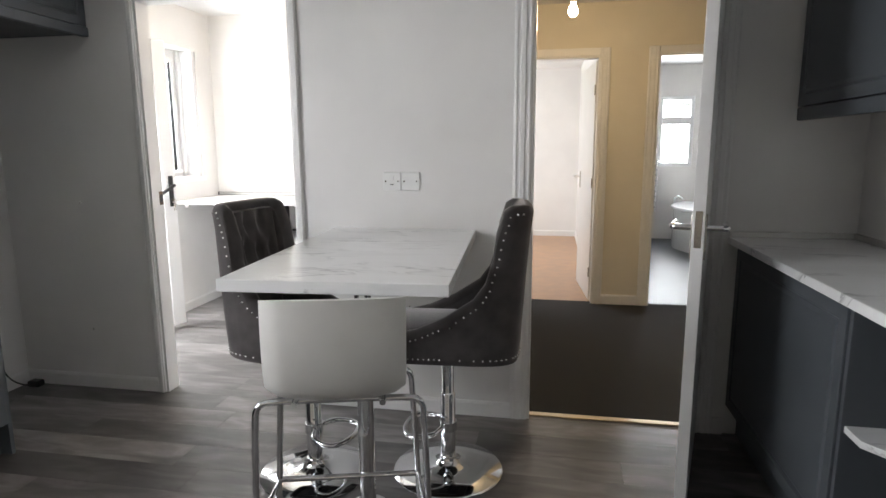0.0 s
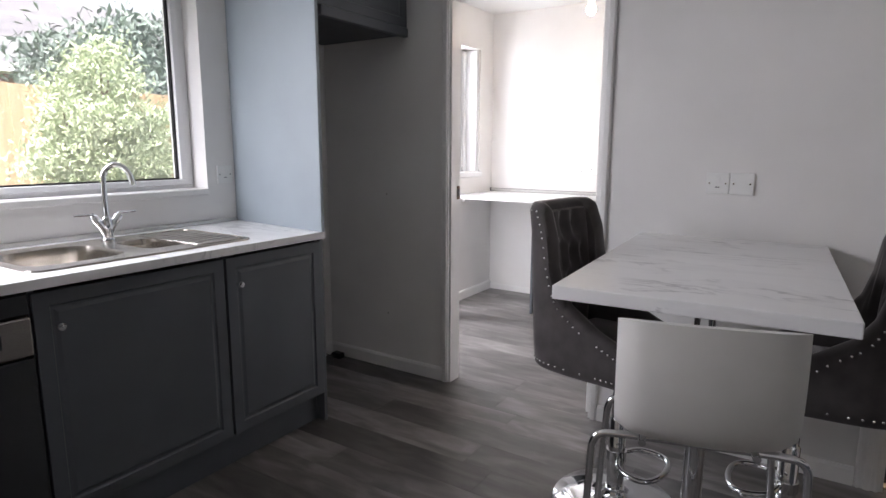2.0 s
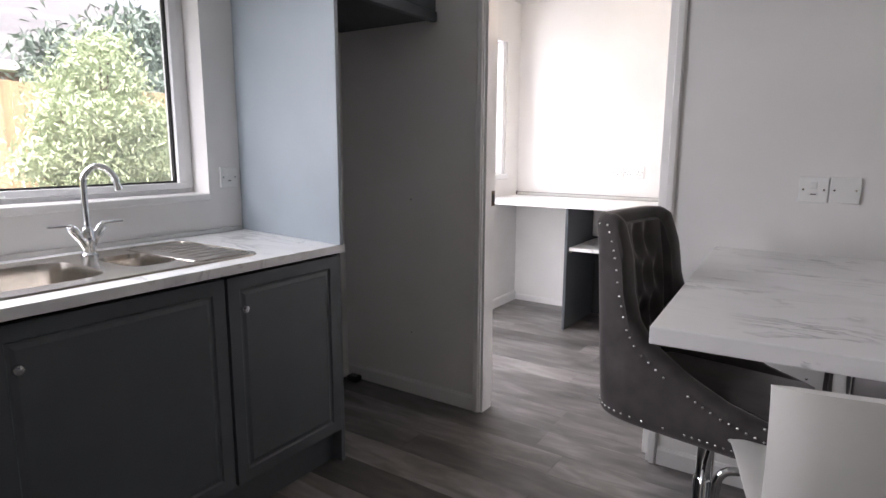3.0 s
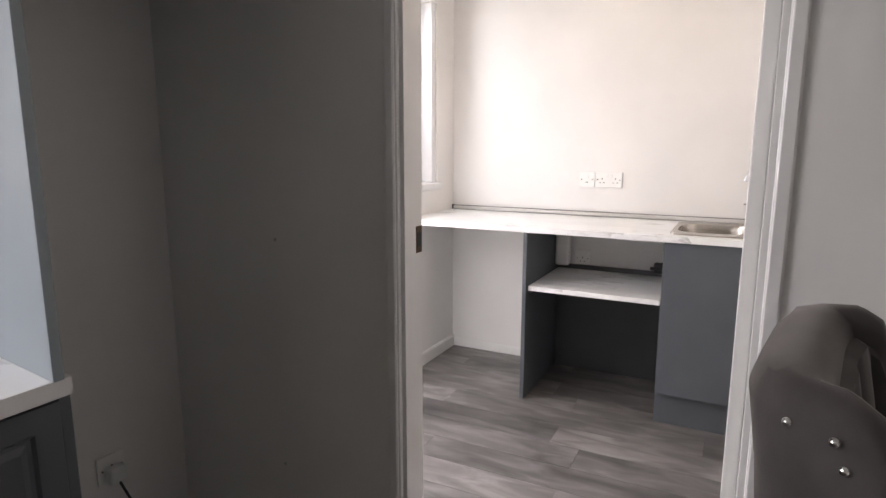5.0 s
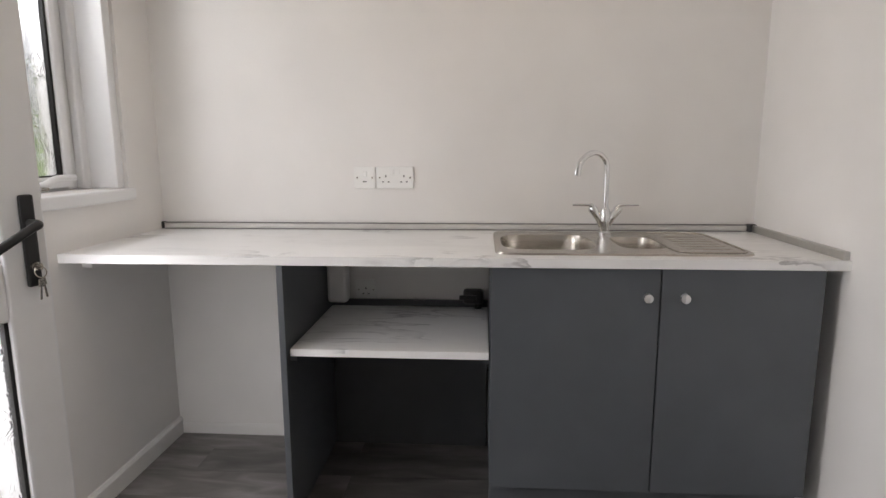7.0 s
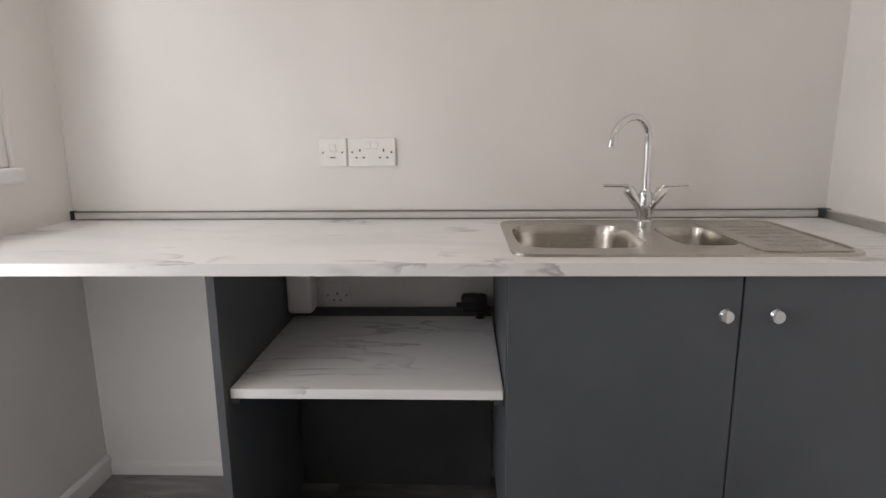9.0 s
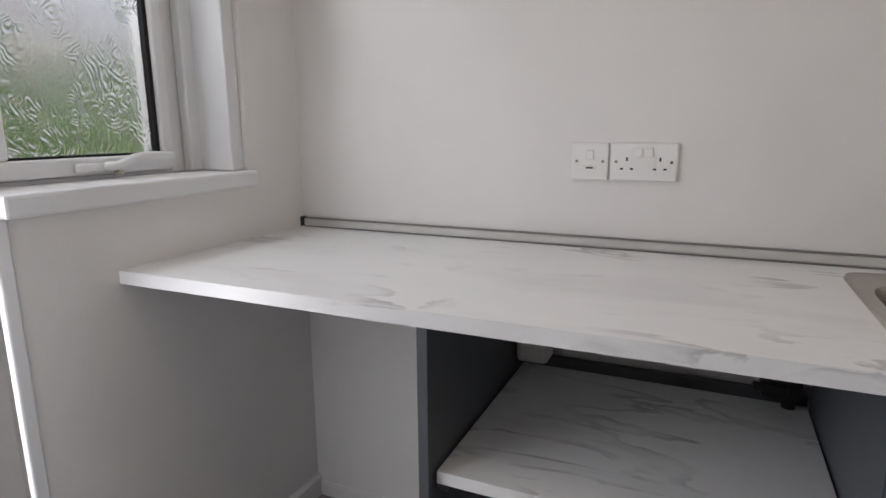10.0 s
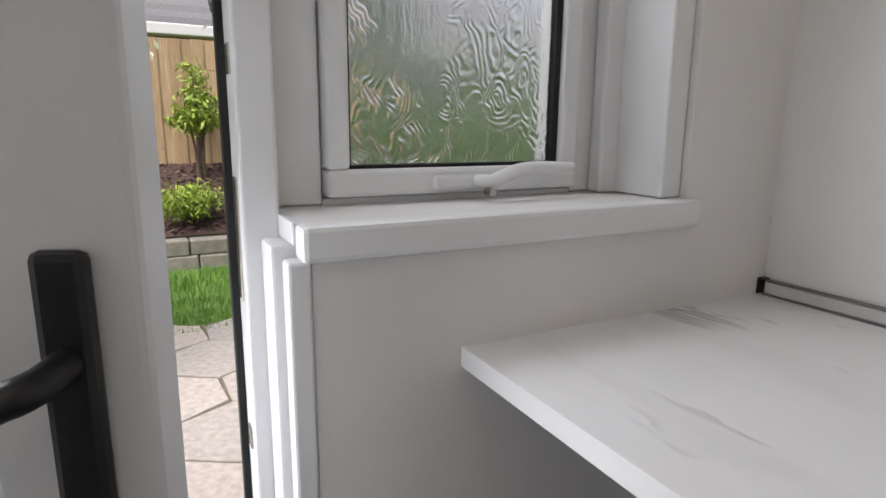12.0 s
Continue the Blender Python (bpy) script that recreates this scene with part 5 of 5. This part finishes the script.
def slab_mesh(seed):
    r = random.Random(seed)
    bm = bmesh.new()
    pts = []
    for k in range(6):
        a = math.pi / 3 * k + r.uniform(-0.07, 0.07)
        q = 0.30 * r.uniform(0.93, 1.03)
        pts.append((q * math.cos(a), q * math.sin(a)))
    prism(pts, -0.02, 0.0, 0.006, bm)
    me = bpy.data.meshes.new("slab")
    bmesh.ops.recalc_face_normals(bm, faces=bm.faces[:])
    bm.to_mesh(me)
    bm.free()
    me.materials.append(SLABS)
    return me


slab_meshes = [slab_mesh(s) for s in range(8)]
for i in range(7):
    for j in range(15):
        x, y = -3.30 - i * 0.455, -0.6 + j * 0.525 + (i % 2) * 0.2625
        o = new("slab", slab_meshes[rng.randrange(8)])
        o.parent = patio
        o.location, o.rotation_euler = (x, y, G + rng.uniform(-0.003, 0.003)), (0, 0, math.pi / 3 * rng.randrange(6))

# lawn
bm = bmesh.new()
for k in range(9000):
    x, y = -6.05 - rng.random() * 1.9, rng.uniform(2.6, 5.4)
    h, a = rng.uniform(0.025, 0.055), rng.uniform(0, math.pi)
    dx, dy = 0.005 * math.cos(a), 0.005 * math.sin(a)
    bm.faces.new([bm.verts.new(v) for v in ((x - dx, y - dy, G - 0.03), (x + dx, y + dy, G - 0.03), (x + rng.uniform(-0.02, 0.02), y + rng.uniform(-0.02, 0.02), G - 0.03 + h + 0.02))])
tagged(to_object("lawn_grass", bm, LAWN), "short bright green lawn grass", "grass", "", "stuff")

# raised bed behind a low stone wall
bed = bmesh.new()
rows = []
for i in range(13):
    x = -8.15 - 1.95 * i / 12
    rows.append([bed.verts.new((x, -6 + j, G + 0.27 + (0.58 * i / 12) + rng.uniform(-0.02, 0.02))) for j in range(18)])
for A, B in zip(rows, rows[1:]):
    for j in range(17):
        bed.faces.new((A[j], A[j + 1], B[j + 1], B[j]))
structure("ground", bed, BARK, "sloping garden bed covered with dark bark", "garden bed", True)
bm = bmesh.new()
for k in range(2600):
    f = rng.random()
    p = Vector((-8.18 - 1.9 * f, rng.uniform(2.8, 5.2), G + 0.275 + 0.56 * f + rng.uniform(0, 0.02)))
    s = rng.uniform(0.012, 0.03)
    q = pose(*p, rng.uniform(-40, 40), rng.uniform(-40, 40), rng.uniform(0, 180))
    bmesh.ops.create_cube(bm, size=1, matrix=q @ Matrix.Diagonal((s * 1.6, s, s * 0.3, 1))) if k < 700 else bm.faces.new([bm.verts.new(q @ Vector(c)) for c in ((-s, -s * 0.5, 0), (s, -s * 0.5, 0), (s, s * 0.5, 0), (-s, s * 0.5, 0))])
tagged(to_object("bark_mulch", bm, CHIPS), "dark brown bark chips on the bed", "mulch", "", "stuff")
gw = thing("garden_wall", "low weathered stone edging wall in front of the bed", "garden wall", (-8.1, 2.5, G))
for row in range(2):
    y = -6.0 + row * 0.2
    while y < 11:
        w = rng.uniform(0.28, 0.48)
        part("stone", box(-8.20 + rng.uniform(-0.01, 0.01), y, G - 0.05 + row * 0.155, -8.0 + rng.uniform(-0.012, 0.012), y + w - 0.012, G + 0.10 + row * 0.155 + rng.uniform(-0.006, 0.004), 0.015), WALLSTONE, gw)
        y += w

# fence
fence = thing("fence", "new close-boarded larch fence at the back of the bed", "fence", (-10.1, 0, G + 0.7))
me = bpy.data.meshes.new("board")
bm = box(-0.009, -0.07, 0, 0.009, 0.07, 1.52, 0.003)
bm.to_mesh(me)
bm.free()
me.materials.append(FENCEWOOD)
for k in range(110):
    o = new("board", me)
    o.parent = fence
    o.matrix_parent_inverse = Matrix.Translation(-Vector(fence.location))
    o.location = (-10.1 + (0.016 if k % 2 else 0.0), -4.0 + k * 0.128, G + 0.79 + rng.uniform(-0.006, 0.006))
for z in (0.95, 1.55, 2.1):
    part("rail", box(-10.20, -4.0, G + z, -10.13, 10.1, G + z + 0.08), FENCEWOOD, fence)

# house beyond the fence
house = thing("house", "neighbouring brick house with a grey tiled roof", "house", (-17, 5, G))
part("wall", box(-24, 2.2, G, -15, 14.0, 2.83), BRICKRED, house)
part("gutter", box(-15.02, 1.9, 2.78, -14.62, 14.2, 2.98, 0.02), UPVC, house, "white gutter and fascia board")
roof = part("roof", prism([(-24, 1.9), (-14.75, 1.9), (-14.75, 14.2), (-24, 14.2)], 2.98, 3.00), SLATE, house)
tile = bpy.data.meshes.new("tile_row")
bm = box(0, 0, 0, 0.36, 12.3, 0.035, 0.006)
bm.to_mesh(tile)
bm.free()
tile.materials.append(SLATE)
for k in range(16):
    o = new("tile_row", tile)
    o.parent = roof
    o.matrix_basis = pose(-14.75 - k * 0.30 - 0.30, 1.9, 2.98 + k * 0.16 + 0.15, 0, 28, 0)


def shrub(label, place, spread, high, leaves, leaf, material, seed, name="shrub", low=0.15):
    """Stems that fork upwards, with a crown of many single leaves in uneven clumps."""
    r = random.Random(seed)
    x, y, z = place
    d = thing(name, label, "shrub" if name == "shrub" else "tree", place)
    stems, tips = bmesh.new(), []
    for k in range(11):
        a, q = r.uniform(0, 2 * math.pi), r.uniform(0.35, 0.95)
        tip = Vector((x + math.cos(a) * spread * q, y + math.sin(a) * spread * q, z + high * r.uniform(0.55, 0.96) * (1.05 - 0.35 * q)))
        mid = Vector((x + math.cos(a) * spread * q * 0.35, y + math.sin(a) * spread * q * 0.35, z + high * 0.4))
        line = smooth_path([(x + r.uniform(-0.06, 0.06), y + r.uniform(-0.06, 0.06), z - 0.05), mid, tip], 2)
        pipe(line, 0.02, 6, stems, [0.022 * (1 - 0.85 * i / (len(line) - 1)) * (high / 2) ** 0.5 for i in range(len(line))])
        tips += [tip, mid + (tip - mid) * 0.55, mid]
        for _ in range(3):
            b = mid + (tip - mid) * r.uniform(0.3, 0.9)
            e = b + Vector((r.uniform(-1, 1), r.uniform(-1, 1), r.uniform(0.0, 0.9))) * spread * 0.38
            pipe([b, e], 0.008, 5, stems, [0.010, 0.003])
            tips.append(e)
    part("trunk", stems, STEM, d, "", True)
    verts, faces = [], []
    for k in range(leaves):
        c = r.choice(tips)
        p = c + Vector((r.gauss(0, 1), r.gauss(0, 1), r.gauss(0, 0.8))) * spread * 0.17
        p.z = max(p.z, z + low * high)
        s = leaf * r.uniform(0.6, 1.3)
        m = pose(*p, r.uniform(-70, 70), r.uniform(-70, 70), r.uniform(0, 360))
        i = len(verts)
        verts += [m @ Vector(v) for v in ((-s, 0, 0), (-s * 0.2, -s * 0.32, s * 0.08), (s, 0, -s * 0.1), (-s * 0.2, s * 0.32, s * 0.08))]
        faces += [(i, i + 1, i + 2), (i, i + 2, i + 3)]
    me = bpy.data.meshes.new("crown")
    me.from_pydata(verts, [], faces)
    me.materials.append(material)
    o = new("crown", me)
    o.parent = d
    o.matrix_parent_inverse = Matrix.Translation(-Vector(place))
    return d


shrub("large pale green leafy shrub in the garden", (-5.6, 2.55, G - 0.03), 0.56, 2.55, 24000, 0.030, LEAF_LIGHT, 11)
shrub("large pale green leafy shrub by the patio", (-5.85, 3.02, G - 0.03), 0.50, 2.6, 21000, 0.030, LEAF_LIGHT, 12)
shrub("tall dark tree behind the fence", (-12.8, 6.4, G - 0.03), 1.8, 4.6, 18000, 0.12, LEAF_DARK, 13, "tree")
shrub("broad green shrub beyond the utility window", (-6.5, 5.80, G - 0.03), 0.90, 1.85, 14000, 0.05, LEAF_MID, 21)
shrub("slender lime green climber in front of the fence", (-9.6, 4.22, G + 0.68), 0.36, 1.55, 1300, 0.05, LEAF_YELLOW, 15)
shrub("low rounded lime green shrub on the bed edge", (-8.45, 3.98, G + 0.30), 0.36, 0.48, 2600, 0.03, LEAF_YELLOW, 16)
shrub("tall grey-green shrub on the bark bed", (-9.1, 7.3, G + 0.45), 1.5, 1.95, 12000, 0.07, LEAF_DARK, 18)


# ---- floor boards ----
board_meshes = {}


def floor_board(x0, y0, x1, y1):
    """One vinyl board; boards of one size share a mesh."""
    key = (round(x1 - x0, 3), round(y1 - y0, 3))
    if key not in board_meshes:
        a, b = key
        bm = prism([(-a / 2 + 0.0005, -b / 2 + 0.0005), (a / 2 - 0.0005, -b / 2 + 0.0005), (a / 2 - 0.0005, b / 2 - 0.0005), (-a / 2 + 0.0005, b / 2 - 0.0005)], -0.004, 0.0)
        me = bpy.data.meshes.new("plank")
        bmesh.ops.recalc_face_normals(bm, faces=bm.faces[:])
        bm.to_mesh(me)
        bm.free()
        me.materials.append(BOARDS)
        board_meshes[key] = me
    o = new("plank", board_meshes[key])
    o.parent = floor
    o.location = ((x0 + x1) / 2, (y0 + y1) / 2, 0)


def lay(x0, x1, y0, y1, wide=0.18, long=1.22):
    rows = int(math.ceil((y1 - y0) / wide - 1e-6))
    for r in range(rows):
        a, b = y0 + r * wide, min(y1, y0 + (r + 1) * wide)
        x = x0 - (long * ((r * 0.37 + 0.13 * (r % 3)) % 1.0))
        while x < x1 - 1e-6:
            s, e = max(x, x0), min(x + long, x1)
            if e - s > 0.02:
                floor_board(s, a, e, b)
            x += long


lay(WEST, EAST, -2.295, NK, 0.17)
lay(-1.870, -1.088, NK, NK + TH, TH)
lay(0.058, 0.797, NK, NK + 0.03, 0.03)
lay(WEST, UE, NK + TH, NU, 0.17)
